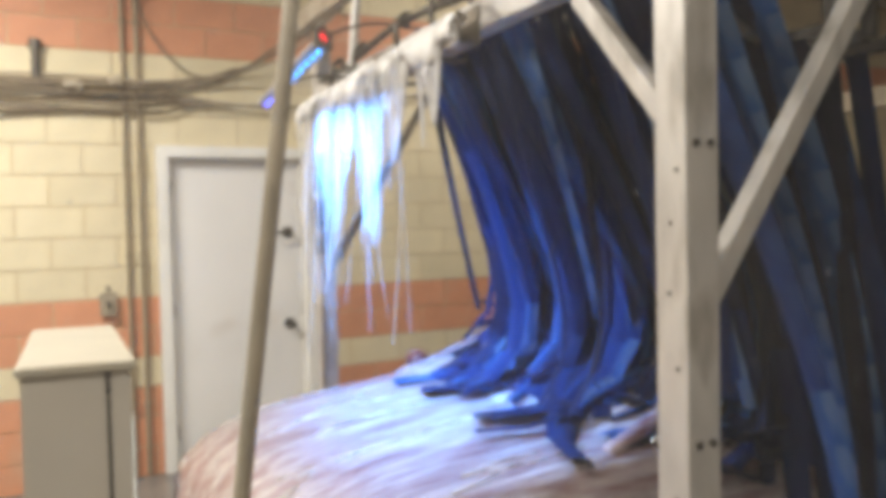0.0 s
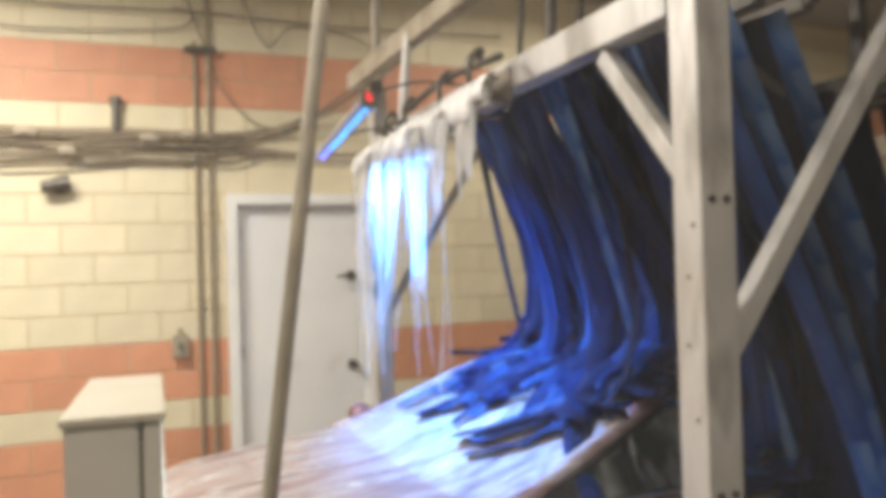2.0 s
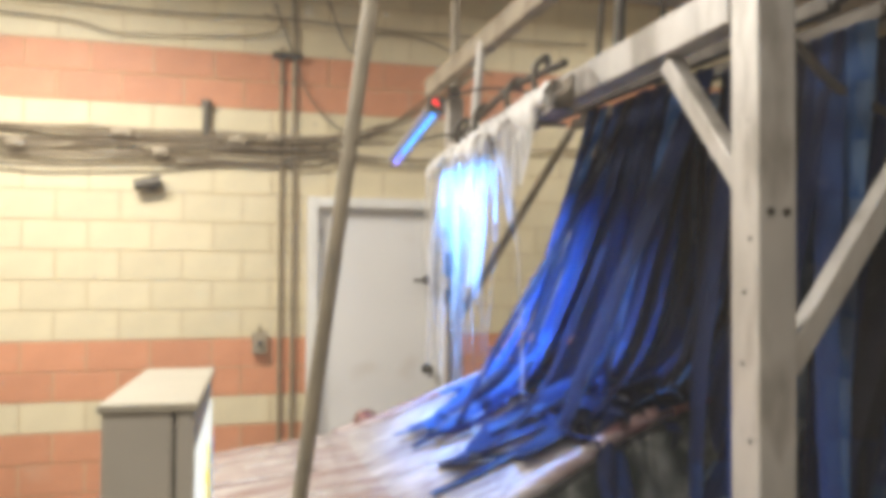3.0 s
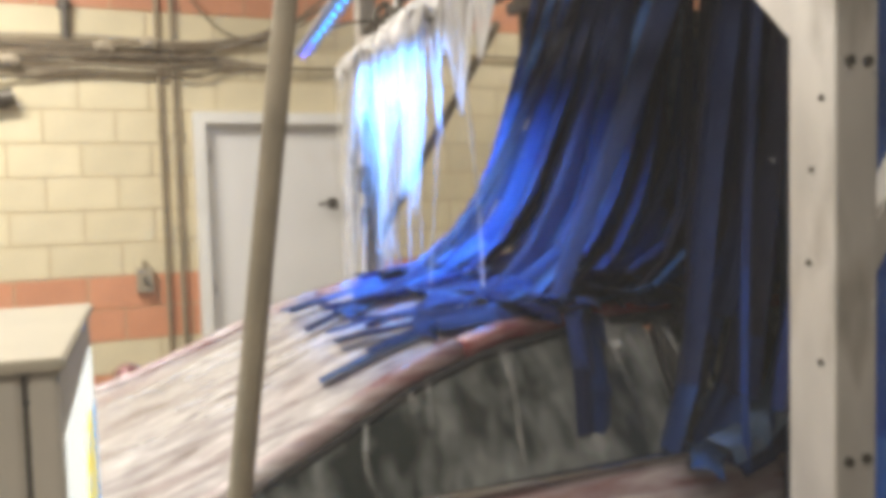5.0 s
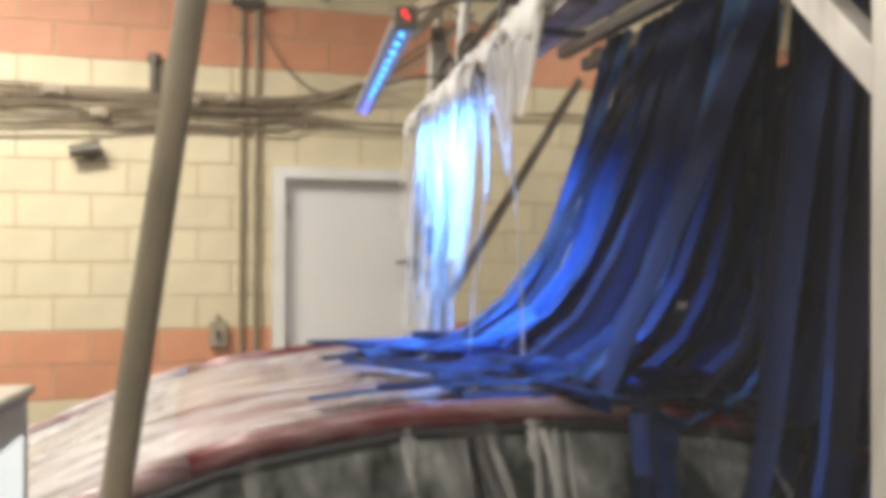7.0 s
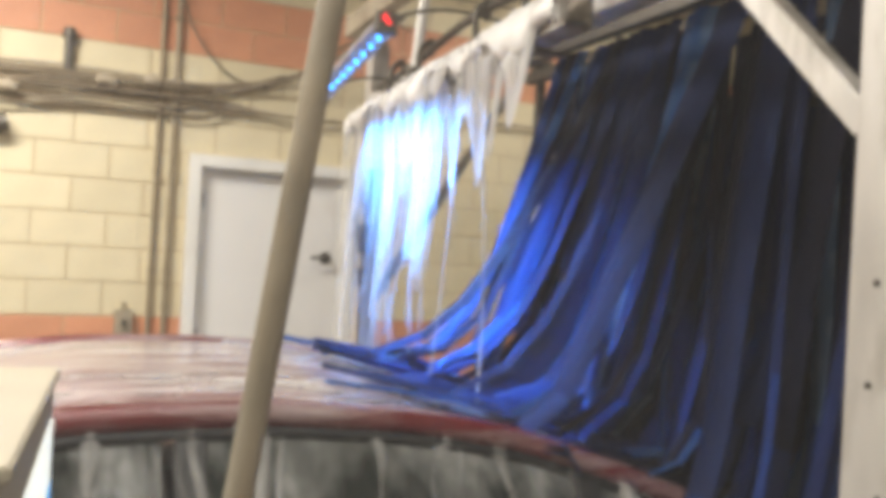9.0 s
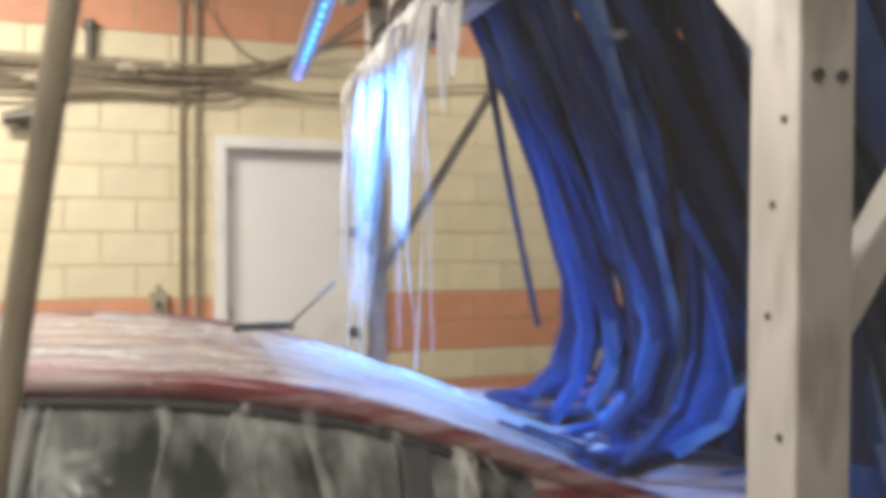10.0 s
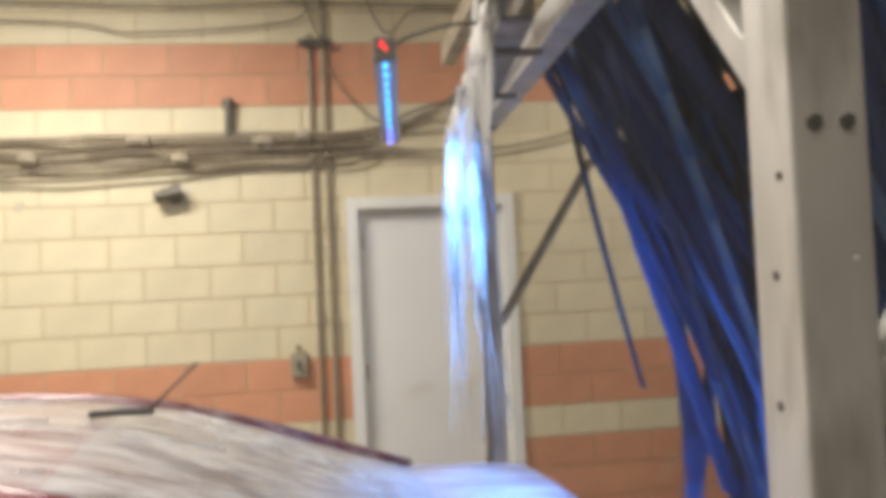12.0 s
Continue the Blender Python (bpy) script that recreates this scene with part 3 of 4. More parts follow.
def drape(width, tongues, folds, thick=0.005):
    """A smooth hanging film; tongues are (place across, half width, length) of its lobes."""
    bm = bmesh.new()
    cols, rows = 36, 14
    grid = []
    for r in range(rows + 1):
        q = r / rows
        line = []
        for c in range(cols + 1):
            k = c / cols
            cut = 0.05 + sum(n * math.exp(-((k - at) / h) ** 2) for at, h, n in tongues)
            y = (k - 0.5) * width
            heart = sum((at - 0.5) * width * n * math.exp(-((k - at) / h) ** 2) for at, h, n in tongues) / cut
            y += (heart - y) * 0.45 * q * q
            x = 0.012 * q * math.sin(9 * k + folds) + 0.020 * q * math.sin(4 * q + folds)
            line.append(bm.verts.new((x, y + 0.02 * q * math.sin(5 * q + folds), -q * cut)))
        grid.append(line)
    for a, b in zip(grid, grid[1:]):
        for c in range(cols):
            bm.faces.new((a[c], a[c + 1], b[c + 1], b[c]))
    bmesh.ops.solidify(bm, geom=list(bm.faces), thickness=thick)
    return bm


def foam_fall():
    rng = random.Random(11)
    thing = empty("foam_curtain", (0.312, -2.83, 2.262), "white soap foam falling in ragged sheets from the trough", "foam", kind="stuff")
    thing.rotation_euler = (0, 0, radians(-5.3))
    # place along the trough, width, lobes and material of each sheet, the far end first
    sheets = [
        (0.80, 0.46, ((0.30, 0.22, 0.95), (0.75, 0.16, 0.62)), FOAM),
        (0.50, 0.40, ((0.35, 0.15, 0.70), (0.80, 0.20, 0.42)), FOAM),
        (0.66, 0.62, ((0.20, 0.12, 1.15), (0.62, 0.20, 0.85)), SUDS),
        (0.14, 0.42, ((0.25, 0.16, 0.36), (0.70, 0.10, 0.62)), FOAM),
        (-0.18, 0.36, ((0.30, 0.20, 0.22), (0.75, 0.14, 0.30)), FOAM_THICK),
        (-0.48, 0.40, ((0.25, 0.14, 0.34), (0.55, 0.12, 0.20), (0.85, 0.10, 0.36)), FOAM_THICK),
        (-0.78, 0.34, ((0.30, 0.14, 0.24), (0.70, 0.14, 0.30)), FOAM_THICK),
    ]
    for y, w, tongues, mat in sheets:
        ob = part("foam_sheet", drape(w, tongues, rng.uniform(0, 6)), mat, thing, smooth=True)
        ob.location = (0, y, 0)
        FOAMS.append((ob, y, rng.uniform(0, 6)))
    for y, w, n in ((0.74, 0.50, 1.28), (0.30, 0.46, 1.15), (-0.10, 0.40, 0.85)):
        ob = part("water_sheet", drape(w, ((0.2, 0.25, 0.7 * n), (0.7, 0.3, 0.8 * n)), 3 * y), SUDS, thing, "thin see-through sheet of running suds", smooth=True)
        ob.location = (0.01, y, 0)
        FOAMS.append((ob, y, rng.uniform(0, 6)))
    # the thick rounded lip of foam that wells over the trough's edge
    bm = bmesh.new()
    grid = []
    for c in range(121):
        y = -1.0 + 2.0 * c / 120
        deep = 0.045 + 0.022 * math.sin(7 * y + 1) + 0.022 * math.sin(17 * y + 2.2) + 0.010 * math.sin(43 * y) + 0.005 * math.sin(101 * y + 1)
        fat = 0.014 + 0.006 * math.sin(9 * y + 2) + 0.004 * math.sin(31 * y)
        line = [(0.055, 0.004), (0.035, 0.02 + 0.5 * fat), (0.012, 0.016 + 0.6 * fat), (-0.4 * fat, -0.01), (-fat, -0.3 * deep - 0.01), (-fat * 0.9, -0.65 * deep - 0.01), (-fat * 0.4, -0.92 * deep - 0.01), (0.008, -deep - 0.01), (0.010, -0.01)]
        grid.append([bm.verts.new((x + 0.003 * math.sin(60 * y + 9 * i), y, z)) for i, (x, z) in enumerate(line)])
    for a, b in zip(grid, grid[1:]):
        for i in range(8):
            bm.faces.new((a[i], a[i + 1], b[i + 1], b[i]))
    bmesh.ops.recalc_face_normals(bm, faces=bm.faces)
    part("foam_lip", bm, FOAM_THICK, thing, "thick white roll of foam along the trough edge", smooth=True)
    # thin streams that run on down below the sheets
    for k in range(26):
        y = rng.uniform(0.25, 1.0) if k % 5 < 2 else rng.uniform(-0.75, 0.3)
        n = rng.uniform(0.7, 1.2) if k % 5 < 2 else rng.uniform(0.3, 1.05)
        pts = [(0.02 * math.sin(3 * q * n + k), 0.035 * q * math.sin(3 * q * n + 2 * k), -q * n) for q in [i / 8 for i in range(9)]]
        ob = part("foam_stream", add_tube(bmesh.new(), pts, rng.uniform(0.0012, 0.0042), 6), FOAM, thing, smooth=True)
        ob.location = (rng.uniform(-0.02, 0.02), y, 0)
        FOAMS.append((ob, y, rng.uniform(0, 6)))


foam_fall()


# ---------------------------------------------------------------- the car
HALF, MID = 0.9, -3.05
SPEED, START = 0.2986, -0.36
TOP = [(0.0, 0.66), (0.06, 0.76), (0.2, 0.86), (0.45, 0.925), (0.8, 0.97), (1.1, 1.0), (4.1, 1.03), (4.5, 1.02), (4.62, 0.95), (4.68, 0.72)]
ROOF = [(1.08, 0.995), (1.3, 1.065), (1.55, 1.17), (1.8, 1.28), (2.05, 1.355), (2.4, 1.395), (2.75, 1.395), (3.05, 1.372), (3.3, 1.325), (3.55, 1.245), (3.8, 1.15), (4.12, 1.03)]


def car_height(x, y, t):
    """The height of the car's upper surface at a place and time."""
    u = x - (START - SPEED * t)
    v = abs(y - MID)
    if u < 0.02 or u > 4.66 or v > HALF:
        return 0.0
    z = lerp_table(TOP, u) - 0.05 * (v / HALF) ** 2
    if 1.08 < u < 4.12 and v < 0.66:
        z = max(z, lerp_table(ROOF, u) - 0.05 * (v / 0.6) ** 2)
    return z


def loft(stations, closed=False):
    bm = bmesh.new()
    rings = [[bm.verts.new(p) for p in s] for s in stations]
    for a, b in zip(rings, rings[1:]):
        n = len(a)
        for k in range(n if closed else n - 1):
            bm.faces.new((a[k], a[(k + 1) % n], b[(k + 1) % n], b[k]))
    return bm


def build_car():
    thing = empty("car", (START, MID, 0), "dark red saloon car covered in soap foam, rolling through", "car")

    def half_at(u):
        return HALF * (1 - 0.10 * max(0, (0.7 - u) / 0.7) ** 2 - 0.30 * max(0, (0.12 - u) / 0.12) ** 2 - 0.09 * max(0, (u - 4.0) / 0.68) ** 2)

    us = [0.0, 0.03, 0.08, 0.15, 0.25, 0.45, 0.7, 0.95, 1.1, 1.5, 2.0, 2.6, 3.2, 3.7, 4.1, 4.35, 4.52, 4.6, 4.66, 4.68]
    rings = []
    for u in us:
        w, top = half_at(u), lerp_table(TOP, u)
        low = 0.24 if 0.05 < u < 4.6 else 0.34
        sec = [(0.90, low), (0.98, low + 0.1), (1.0, 0.56), (0.995, 0.68), (0.965, min(top - 0.09, 0.82)), (0.93, top - 0.055), (0.86, top - 0.03), (0.6, top - 0.012), (0.3, top - 0.002), (0.0, top)]
        rings.append([(u, -a * w, z) for a, z in sec] + [(u, a * w, z) for a, z in sec[::-1][1:]])
    bm = loft(rings)
    bmesh.ops.recalc_face_normals(bm, faces=bm.faces)
    part("body", bm, RED_SOAP, thing, "dark red panels streaked with foam", True)
    part("underbody", boxed((0.3, -0.72, 0.2), (4.4, 0.72, 0.34)), BLACK, thing)
    part("nose", boxed((0.012, -0.55, 0.34), (0.1, 0.55, 0.66), 0.02), BLACK, thing, "black grille panel")
    part("tail", boxed((4.6, -0.6, 0.34), (4.668, 0.6, 0.7), 0.02), RED_WET, thing)

    # cabin shell: bottom of the side glass, roof edge and crown at each station
    def side(u):
        z = lerp_table(ROOF, u)
        base = lerp_table(TOP, u) - 0.03
        s = max(0.0, min(1.0, (z - base) / 0.42))
        return base, z, 0.80 - 0.20 * s

    def crown(u):
        base, z, e = side(u)
        return [(u, k * e, z - 0.052 * abs(k) ** 2.4) for k in (-1, -0.93, -0.8, -0.6, -0.4, -0.2, 0, 0.2, 0.4, 0.6, 0.8, 0.93, 1)]

    def stretch(a, b, n):
        return [a + (b - a) * i / n for i in range(n + 1)]

    part("windscreen", loft([crown(u) for u in stretch(1.09, 1.93, 10)]), SCREEN_SOAP, thing, "sloping windscreen under foam", True)
    roof = part("roof", loft([crown(u) for u in stretch(1.93, 3.22, 14)]), ROOF_SOAP, thing, "dark red roof streaked with foam", True)
    part("rear_window", loft([crown(u) for u in stretch(3.22, 4.11, 10)]), SCREEN_SOAP, thing, "sloping rear window under foam", True)

    def wall_strip(u, sgn, lo, hi):
        base, z, e = side(u)
        z2 = z - 0.052
        out = []
        for s in (lo, (lo + hi) / 2, hi):
            out.append((u, sgn * (0.815 + (e - 0.815) * s + 0.012 * math.sin(math.pi * s)), base + (z2 - base) * s))
        return out

    for sgn in (-1, 1):
        for a, b in ((1.42, 2.52), (2.60, 3.42), (3.48, 3.80)):
            part("side_window", loft([wall_strip(u, sgn, 0.02, 0.93) for u in stretch(a, b, 8)]), GLASS_SOAP, thing, "dark side window streaked with suds", True)
        # door frames, pillars and roof rail
        part("front_pillar", add_tube(bmesh.new(), [(u, sgn * (side(u)[2] + 0.006), side(u)[1] - 0.05) for u in stretch(1.10, 1.96, 9)], 0.030, 8), RED_SOAP, thing, "", True)
        part("roof_rail", add_tube(bmesh.new(), [(u, sgn * (side(u)[2] + 0.006), side(u)[1] - 0.052) for u in stretch(1.96, 4.09, 16)], 0.030, 8), RED_WET, thing, "", True)
        part("rear_pillar", loft([wall_strip(u, sgn * 1.004, 0.0, 1.0) for u in stretch(3.72, 4.1, 6)]), RED_WET, thing, "", True)
        part("front_quarter", loft([wall_strip(u, sgn * 1.004, 0.0, 1.0) for u in stretch(1.14, 1.44, 5)]), BLACK, thing, "black corner trim", True)
        for u in (2.56, 3.45):
            base, z, e = side(u)
            part("door_pillar", beam((u, sgn * 0.818, base), (u + 0.02, sgn * (e + 0.004), z - 0.06), 0.06, 0.02), BLACK, thing)
        part("window_trim", add_tube(bmesh.new(), [(u, sgn * 0.822, side(u)[0] + 0.008) for u in stretch(1.25, 3.95, 9)], 0.011, 6), CHROME, thing, "thin bright waist trim", True)
        part("glass_trim", add_tube(bmesh.new(), [(u, sgn * (side(u)[2] + 0.028), side(u)[1] - 0.085) for u in stretch(1.45, 3.7, 12)], 0.012, 6), BLACK, thing, "black seal above the side glass", True)
        m = bmesh.new()
        bmesh.ops.create_icosphere(m, subdivisions=3, radius=1, matrix=Matrix.Translation((1.29, sgn * 0.97, 0.985)) @ Matrix.Diagonal((0.06, 0.09, 0.055, 1)))
        mirror = part("side_mirror", m, RED_WET, thing, "glossy red door mirror", True)
        part("mirror_arm", boxed((1.27, min(sgn * 0.8, sgn * 0.9), 0.945), (1.31, max(sgn * 0.8, sgn * 0.9), 0.975), 0.006), BLACK, thing)
        m = bmesh.new()
        bmesh.ops.create_icosphere(m, subdivisions=2, radius=1, matrix=Matrix.Translation((0.19, sgn * 0.66, 0.69)) @ Matrix.Diagonal((0.15, 0.17, 0.08, 1)))
        part("headlamp", m, CLEAR, thing, "clear headlamp", True)
        part("tail_lamp", boxed((4.55, min(sgn * 0.58, sgn * 0.82), 0.72), (4.675, max(sgn * 0.58, sgn * 0.82), 0.9), 0.02), LAMP_RED, thing, "red tail lamp")
        for u in (2.0, 2.95):
            part("door_grip", boxed((u + 0.2, min(sgn * 0.885, sgn * 0.915), 0.80), (u + 0.38, max(sgn * 0.885, sgn * 0.915), 0.825), 0.006), RED_WET, thing)
        for u in (0.85, 3.75):
            wheel = part("wheel", rod((u, sgn * 0.7, 0.32), (u, sgn * 0.895, 0.32), 0.2, seg=24), ALU_DIRTY, thing)
            bm = bmesh.new()
            add_rod(bm, (u, sgn * 0.69, 0.32), (u, sgn * 0.885, 0.32), 0.32, seg=32)
            part("tyre", bm, RUBBER, wheel)
    ant = bmesh.new()
    add_tube(ant, spline([(3.16, 0.02, 1.365), (3.25, 0.02, 1.368), (3.33, 0.02, 1.366)], 4), 0.011, 8)
    add_tube(ant, [(3.31, 0.02, 1.36), (3.45, 0.02, 1.49)], 0.004, 6)
    part("antenna", ant, BLACK, thing, "short black roof aerial", True)
    # suds running from the roof edge down over the near side glass
    rng = random.Random(9)
    heads = [rng.uniform(1.75, 3.75) for k in range(14)]
    for k in range(40):
        u = max(1.6, min(3.85, rng.choice(heads) + rng.gauss(0, 0.06)))
        low = rng.uniform(0.05, 0.75)
        wide = rng.uniform(0.004, 0.022)
        bm = bmesh.new()
        lines = []
        for i in range(9):
            q = i / 8
            at = Vector(wall_strip(u + 0.012 * math.sin(5 * q + k), -1, 0.0, 2 * (0.99 - (0.99 - low) * q))[1])
            w = wide * (1 - 0.75 * q) * (1 + 0.3 * math.sin(9 * q + 2 * k))
            lines.append([bm.verts.new(at + Vector((du * w, -0.009 - h * w, 0))) for du, h in ((-1, 0), (-0.6, 0.45), (0, 0.65), (0.6, 0.45), (1, 0))])
        for a, b in zip(lines, lines[1:]):
            for c in range(4):
                bm.faces.new((a[c], a[c + 1], b[c + 1], b[c]))
        part("suds_run", bm, SUDS_RUN, thing, "pale suds running down the glass", True)
    # foam lying on the upper panels in uneven ridges
    rng = random.Random(5)
    for u0, u1, n, zt in ((0.15, 1.05, 16, TOP), (1.95, 3.2, 14, ROOF), (1.15, 1.9, 12, ROOF), (3.25, 4.0, 12, ROOF)):
        wide = 0.74 if zt is TOP else 0.55
        for k in range(n):
            a = rng.uniform(u0, u1 - 0.25)
            b = min(u1, a + rng.uniform(0.2, 0.6))
            v = rng.uniform(-wide, wide)
            pts = []
            for i in range(9):
                u = a + (b - a) * i / 8
                y = v + 0.03 * math.sin(9 * u + k)
                drop = (0.052 * (abs(y) / 0.62) ** 2.4) if zt is ROOF else 0.03 * (abs(y) / 0.8) ** 2
                pts.append((u, y, lerp_table(zt, u) - drop + 0.001))
            part("foam_ridge", add_tube(bmesh.new(), pts, rng.uniform(0.004, 0.010), 6), FOAM, thing, "ridge of white foam", True)
    return thing


CAR = build_car()


# ---------------------------------------------------------------- hanging cloth strips
STRIPS = []
SEG, NSEG, HANG = 0.155, 12, 2.38
PIECES = {}
# lower lengths turn paler: part foam, part light painted onto the heap
FOAMED_LIT = {BLUE_A: BLUE_C, BLUE_B: BLUE_A, SHADE_CLOTH: BLUE_B}


def strip_piece(width, k, kind, mat):
    """One stiff length of a cloth strip, hanging down from its own top edge."""
    key = (width, k, kind, mat.name)
    if key not in PIECES:
        bm = bmesh.new()
        rows, cols = 4, 4
        grid = []
        for r in range(rows + 1):
            s = r / rows
            w = width * (1 - 0.024 * (k + s)) * (0.55 if (k == NSEG - 1 and r == rows) else 1)
            fold = (0.010 + 0.004 * kind) * width / 0.12
            grid.append([bm.verts.new((fold * ((c - 2) / 2) ** 2 + 0.003 * math.sin(2 * c + kind), (c / cols - 0.5) * w, -s * (SEG + 0.014))) for c in range(cols + 1)])
        for a, b in zip(grid, grid[1:]):
            for c in range(cols):
                bm.faces.new((a[c], a[c + 1], b[c + 1], b[c]))
        bmesh.ops.solidify(bm, geom=list(bm.faces), thickness=0.004)
        me = bpy.data.meshes.new("strip")
        bm.to_mesh(me)
        bm.free()
        me.materials.append(mat)
        for f in me.polygons:
            f.use_smooth = True
        me.set_sharp_from_angle(angle=radians(38))
        PIECES[key] = me
    return PIECES[key]


def curtain_row(x, y0, y1, count, choose, rng, phase, hang, sway=1.0):
    thing = empty("cloth_curtain", (x, 0, hang), "hanging row of wet blue cloth wash strips, swinging", "wash curtain", "cloth curtains")
    part("carrier_bar", boxed((-0.02, y0 - 0.05, 0.005), (0.02, y1 + 0.05, 0.05), 0.005), DARK_STEEL, thing)
    left = 0
    for i in range(count):
        y = y0 + (y1 - y0) * (i + 0.5) / count + rng.uniform(-0.015, 0.015)
        if left == 0:
            # strips hang together in wet bundles
            left = rng.choice((2, 3, 4, 5, 6))
            bunch, gain, heart, pull = rng.uniform(-0.35, 0.35), rng.uniform(0.8, 1.15), y + (left / 2) * (y1 - y0) / count, rng.uniform(0.3, 0.85)
        left -= 1
        if rng.random() < 0.12:
            continue
        width = rng.choice((0.045, 0.06, 0.08, 0.10, 0.12)) if x < 1.1 else rng.choice((0.08, 0.11, 0.14))
        mat = choose(y)
        kind = rng.randrange(3)
        foamed_lit_from = rng.choice((5, 6, 7, 7, 8, 9, 99))
        chain = []
        for k in range(NSEG - rng.choice((1, 2, 2, 3, 3, 4, 4, 5))):
            ob = new("cloth_strip", strip_piece(width, k, kind, FOAMED_LIT.get(mat, mat) if k >= foamed_lit_from else mat))
            ob.parent = thing
            chain.append(ob)
        STRIPS.append((chain, hang, x, y, phase + bunch + rng.gauss(0, 0.17), sway * gain * rng.uniform(0.8, 1.2), rng.gauss(0, 5) + 8 * bunch, rng.uniform(-60, 60), pull * (heart - y) + rng.gauss(0, 0.09)))
    return thing


def curtains():
    rng = random.Random(21)

    # cloth colours darken rearward and away from the light bar, painting in shade
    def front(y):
        return rng.choice((BLUE_A, BLUE_A, BLUE_A, BLUE_B, BLUE_B, BLUE_B, SHADE_CLOTH, SHADE_CLOTH, BLUE_C, FOAMY)) if y > -3.3 else rng.choice((BLUE_A, BLUE_A, BLUE_B, BLUE_B, BLUE_B, BLUE_B, SHADE_CLOTH, SHADE_CLOTH, SHADE_CLOTH, SHADE_CLOTH, SHADE_CLOTH, BLUE_C, FOAMY))

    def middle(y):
        return rng.choice((BLUE_A, BLUE_B, SHADE_CLOTH, SHADE_CLOTH))

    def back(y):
        return rng.choice((SHADE_CLOTH, SHADE_CLOTH, BLUE_B))

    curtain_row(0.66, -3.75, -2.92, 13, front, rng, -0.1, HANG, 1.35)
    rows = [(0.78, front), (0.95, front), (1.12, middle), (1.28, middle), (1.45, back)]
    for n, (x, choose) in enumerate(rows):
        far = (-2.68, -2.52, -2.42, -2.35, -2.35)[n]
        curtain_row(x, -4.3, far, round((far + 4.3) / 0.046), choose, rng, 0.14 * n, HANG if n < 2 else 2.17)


curtains()


def swing_arms():
    for y in (-4.36, -2.28):
        thing = empty("swing_arm", (0.7, y, 2.50), "dark steel arm carrying the curtain bars", "arm", "swing arms")
        near = y < -4
        part("arm", boxed((-0.06 if near else 0.38, -0.03, -0.03), (0.95, 0.03, 0.03), 0.006), DARK_STEEL, thing)
        for x in (0.08, 0.25, 0.42, 0.58, 0.75) if near else (0.42, 0.58, 0.75):
            part("hook", boxed((x - 0.015, -0.02, -0.1 if x < 0.3 else -0.31), (x + 0.015, 0.02, -0.03), 0.004), DARK_STEEL, thing)
        for x in (0.45, 0.8):
            part("hanger_rod", rod((x, 0, 0.03), (x + 0.1, 0, HIGH - 2.50), 0.014), DARK_STEEL, thing)


swing_arms()


# ---------------------------------------------------------------- wall blocks
def block_mesh(name, w, mat):
    bm = add_box(bmesh.new(), (0.004, 0.0, 0.004), (w - 0.004, 0.03, BZ - 0.004))
    me = bpy.data.meshes.new(name)
    top = [e for e in bm.edges if all(abs(v.co.y) < 1e-6 for v in e.verts)]
    bmesh.ops.bevel(bm, geom=top, offset=0.003, segments=1, affect="EDGES")
    bm.to_mesh(me)
    bm.free()
    me.materials.append(mat)
    return me


def blocks():
    meshes = {}
    rest = {CREAM: bmesh.new(), ORANGE: bmesh.new()}
    for row in range(19):
        z = row * BZ
        if z + BZ > HIGH:
            break
        mat = ORANGE if row in (0, 1, 2, 4, 5, 14, 15) else CREAM
        x = -7.0 + (0.0 if row % 2 else BX / 2) + 0.245
        while x < 8.9:
            a, b = x, x + BX
            x += BX
            pieces = [(a, b)]
            if z < DH - 0.01:
                pieces = [(p, q) for p, q in ((a, min(b, D0)), (max(a, D1), b)) if q - p > 0.04] if (a < D1 and b > D0) else pieces
            for p, q in pieces:
                w = round(q - p, 3)
                if -2.85 < p < 1.9 and z > 0.3:
                    key = (w, mat.name)
                    if key not in meshes:
                        meshes[key] = block_mesh("block", w, mat)
                    ob = new("block", meshes[key])
                    ob.location = (p, 0, z)
                    ob.parent = wall_north
                else:
                    add_box(rest[mat], (p + 0.005, 0, z + 0.005), (q - 0.005, 0.03, z + BZ - 0.005))
    for mat, bm in rest.items():
        tagged(part("block_field", bm, mat, wall_north), kind="stuff")


blocks()


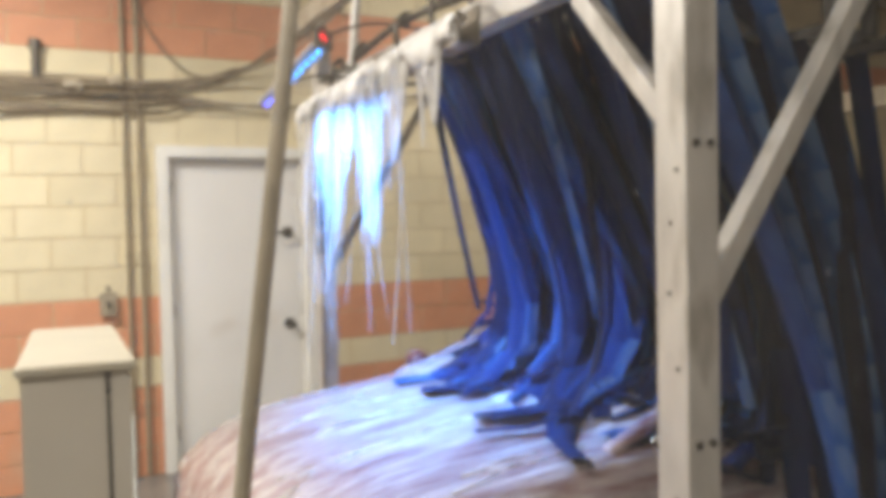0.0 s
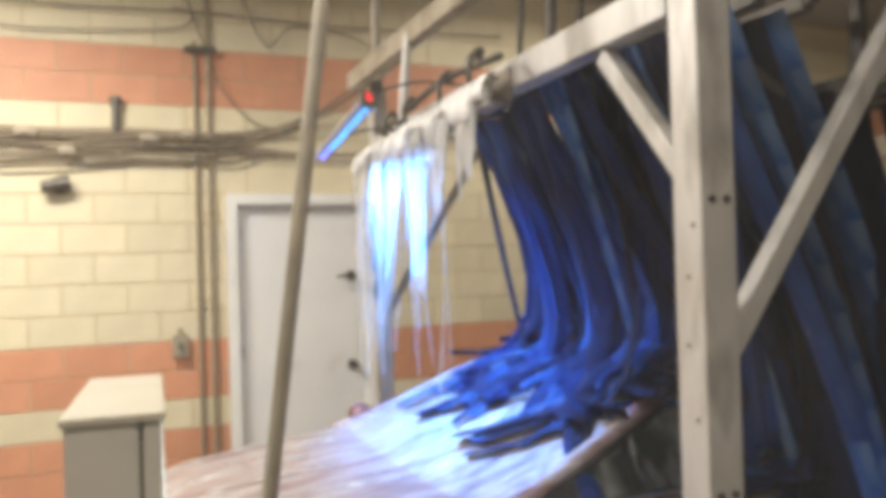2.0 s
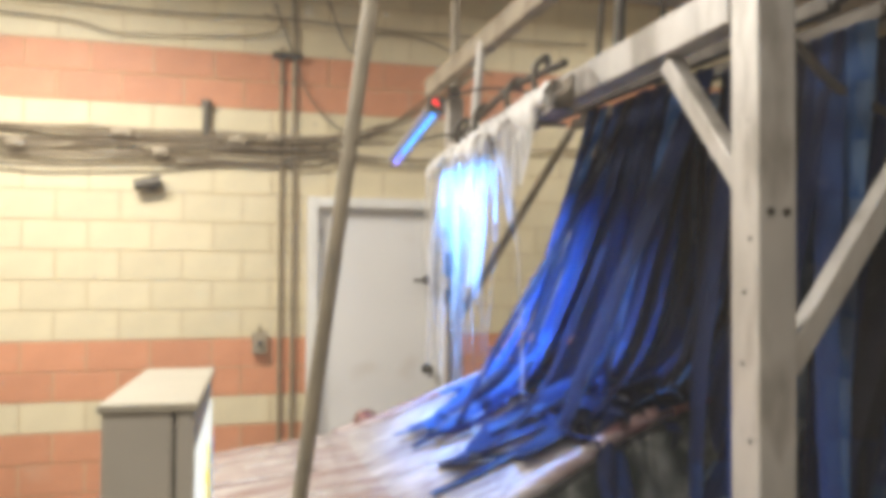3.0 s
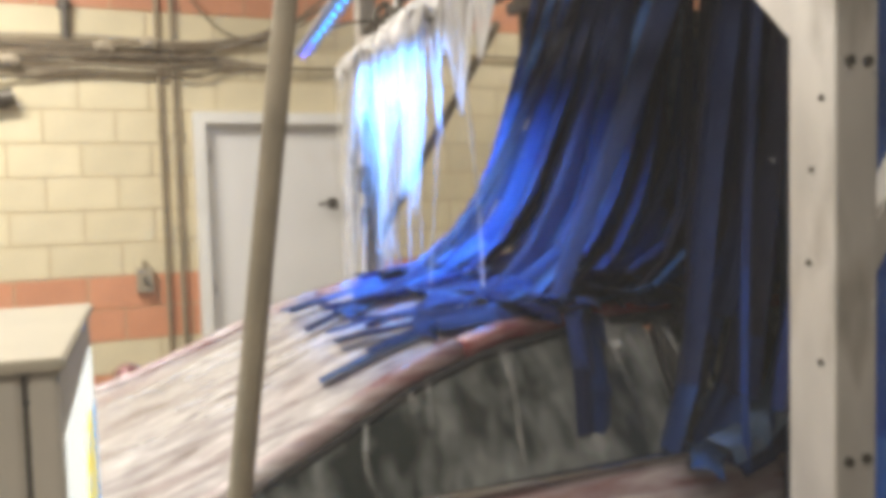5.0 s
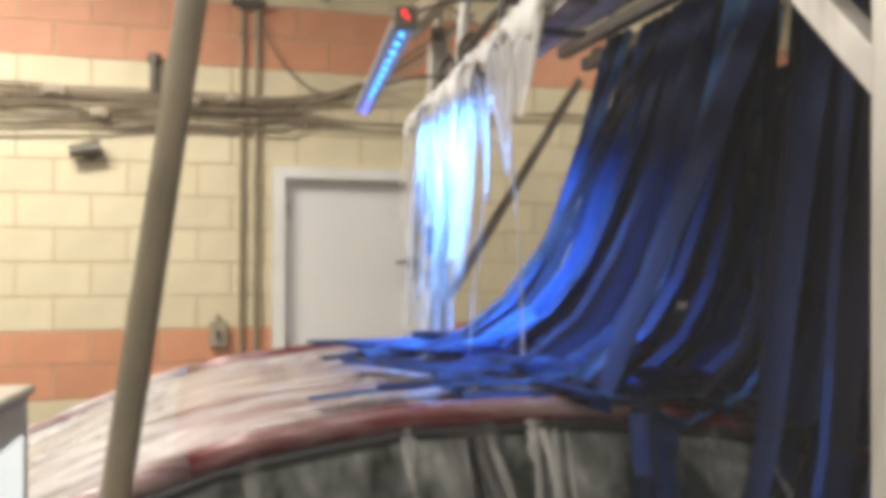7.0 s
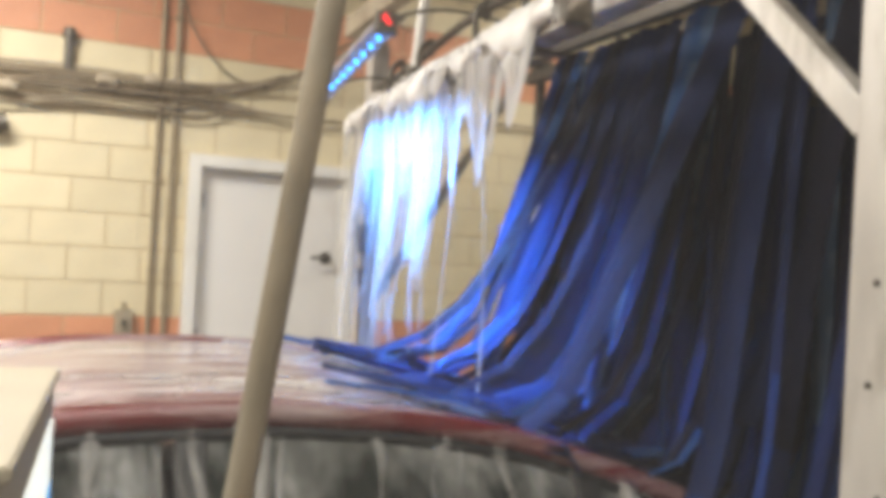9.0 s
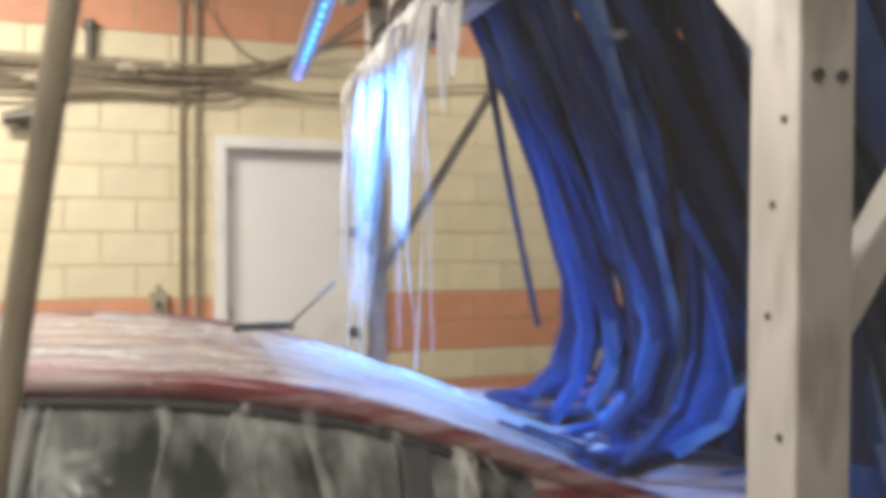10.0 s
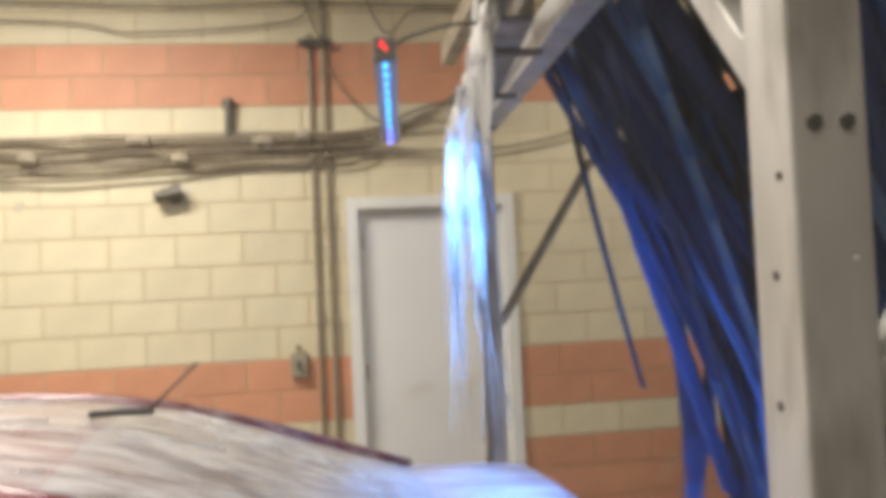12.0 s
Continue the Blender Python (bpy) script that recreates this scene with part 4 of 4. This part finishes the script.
# ---------------------------------------------------------------- what moves
def motions():
    walk(CAR, [(t, pose(START - SPEED * t, MID, 0)) for t in (0, 3, 6, 9, 12)])
    times = [round(0.25 * i, 2) for i in range(49)]
    for ob, y, ph in FOAMS:
        walk(ob, [(t, pose(0, y, 0, 1.5 * math.sin(2.1 * t + ph), 3.5 * math.sin(3.1 * t + ph), 0)) for t in times[::2]])
    for chain, hang, x, y, phase, gain, lean, twist, drift in STRIPS:
        rows = [[] for _ in chain]
        for t in times:
            top = -0.15 * math.cos(math.pi * t - phase - 0.4)
            px, py, pz, head = top, 0.0, 0.0, 0.0
            turns, heads = [], []
            for k in range(len(chain)):
                beat = math.cos(math.pi * t - phase - 0.13 * k)
                ang = gain * beat * ((17 + 1.6 * k) if beat > 0 else (15 + 1.4 * k)) + lean + 4
                dx, dz = SEG * math.sin(math.radians(ang)), -SEG * math.cos(math.radians(ang))
                lies = False
                for again in (0, 1, 2):
                    ground = car_height(x + px + dx * math.cos(head), y + py + dx * math.sin(head), t)
                    if ground and (lies or hang + pz + dz < ground + 0.03):
                        lies = True
                        dz = max(-SEG, min(0.35 * SEG, ground + 0.04 - hang - pz))
                        dx = -math.sqrt(max(0.0, SEG * SEG - dz * dz))
                turns.append(math.atan2(dx, -dz))
                heads.append(head)
                px, py, pz = px + dx * math.cos(head), py + dx * math.sin(head), pz + dz
                if lies:
                    head += math.radians(0.42 * twist)
            # ease the bends, so that the cloth curves where it meets the car
            for again in range(3):
                turns = [turns[0]] + [0.25 * a + 0.5 * b + 0.25 * c for a, b, c in zip(turns, turns[1:], turns[2:])] + [turns[-1]]
            px, py, pz = top, 0.0, 0.0
            for k in range(len(chain)):
                a, head, s = turns[k], heads[k], k / (NSEG - 1)
                reach = SEG * math.sin(a)
                ground = car_height(x + px + reach * math.cos(head), y + py + reach * math.sin(head), t)
                if ground and hang + pz - SEG * math.cos(a) < ground + 0.025:
                    dz = max(-SEG, min(0.35 * SEG, ground + 0.035 - hang - pz))
                    a = math.atan2(math.copysign(math.sqrt(max(0.0, SEG * SEG - dz * dz)), a if abs(a) > 0.3 else -1), -dz)
                swirl = twist * s * (1 - 0.4 * s)
                rows[k].append((t, pose(px, y + py, pz, math.degrees(math.atan(drift / NSEG / SEG)), 0, math.degrees(head)) @ pose(0, 0, 0, 0, -math.degrees(a), 0) @ pose(0, 0, 0, 0, 0, swirl)))
                px, py, pz = px + SEG * math.sin(a) * math.cos(head), py + SEG * math.sin(a) * math.sin(head) + drift / NSEG, pz - SEG * math.cos(a)
        for ob, r in zip(chain, rows):
            walk(ob, r)


motions()
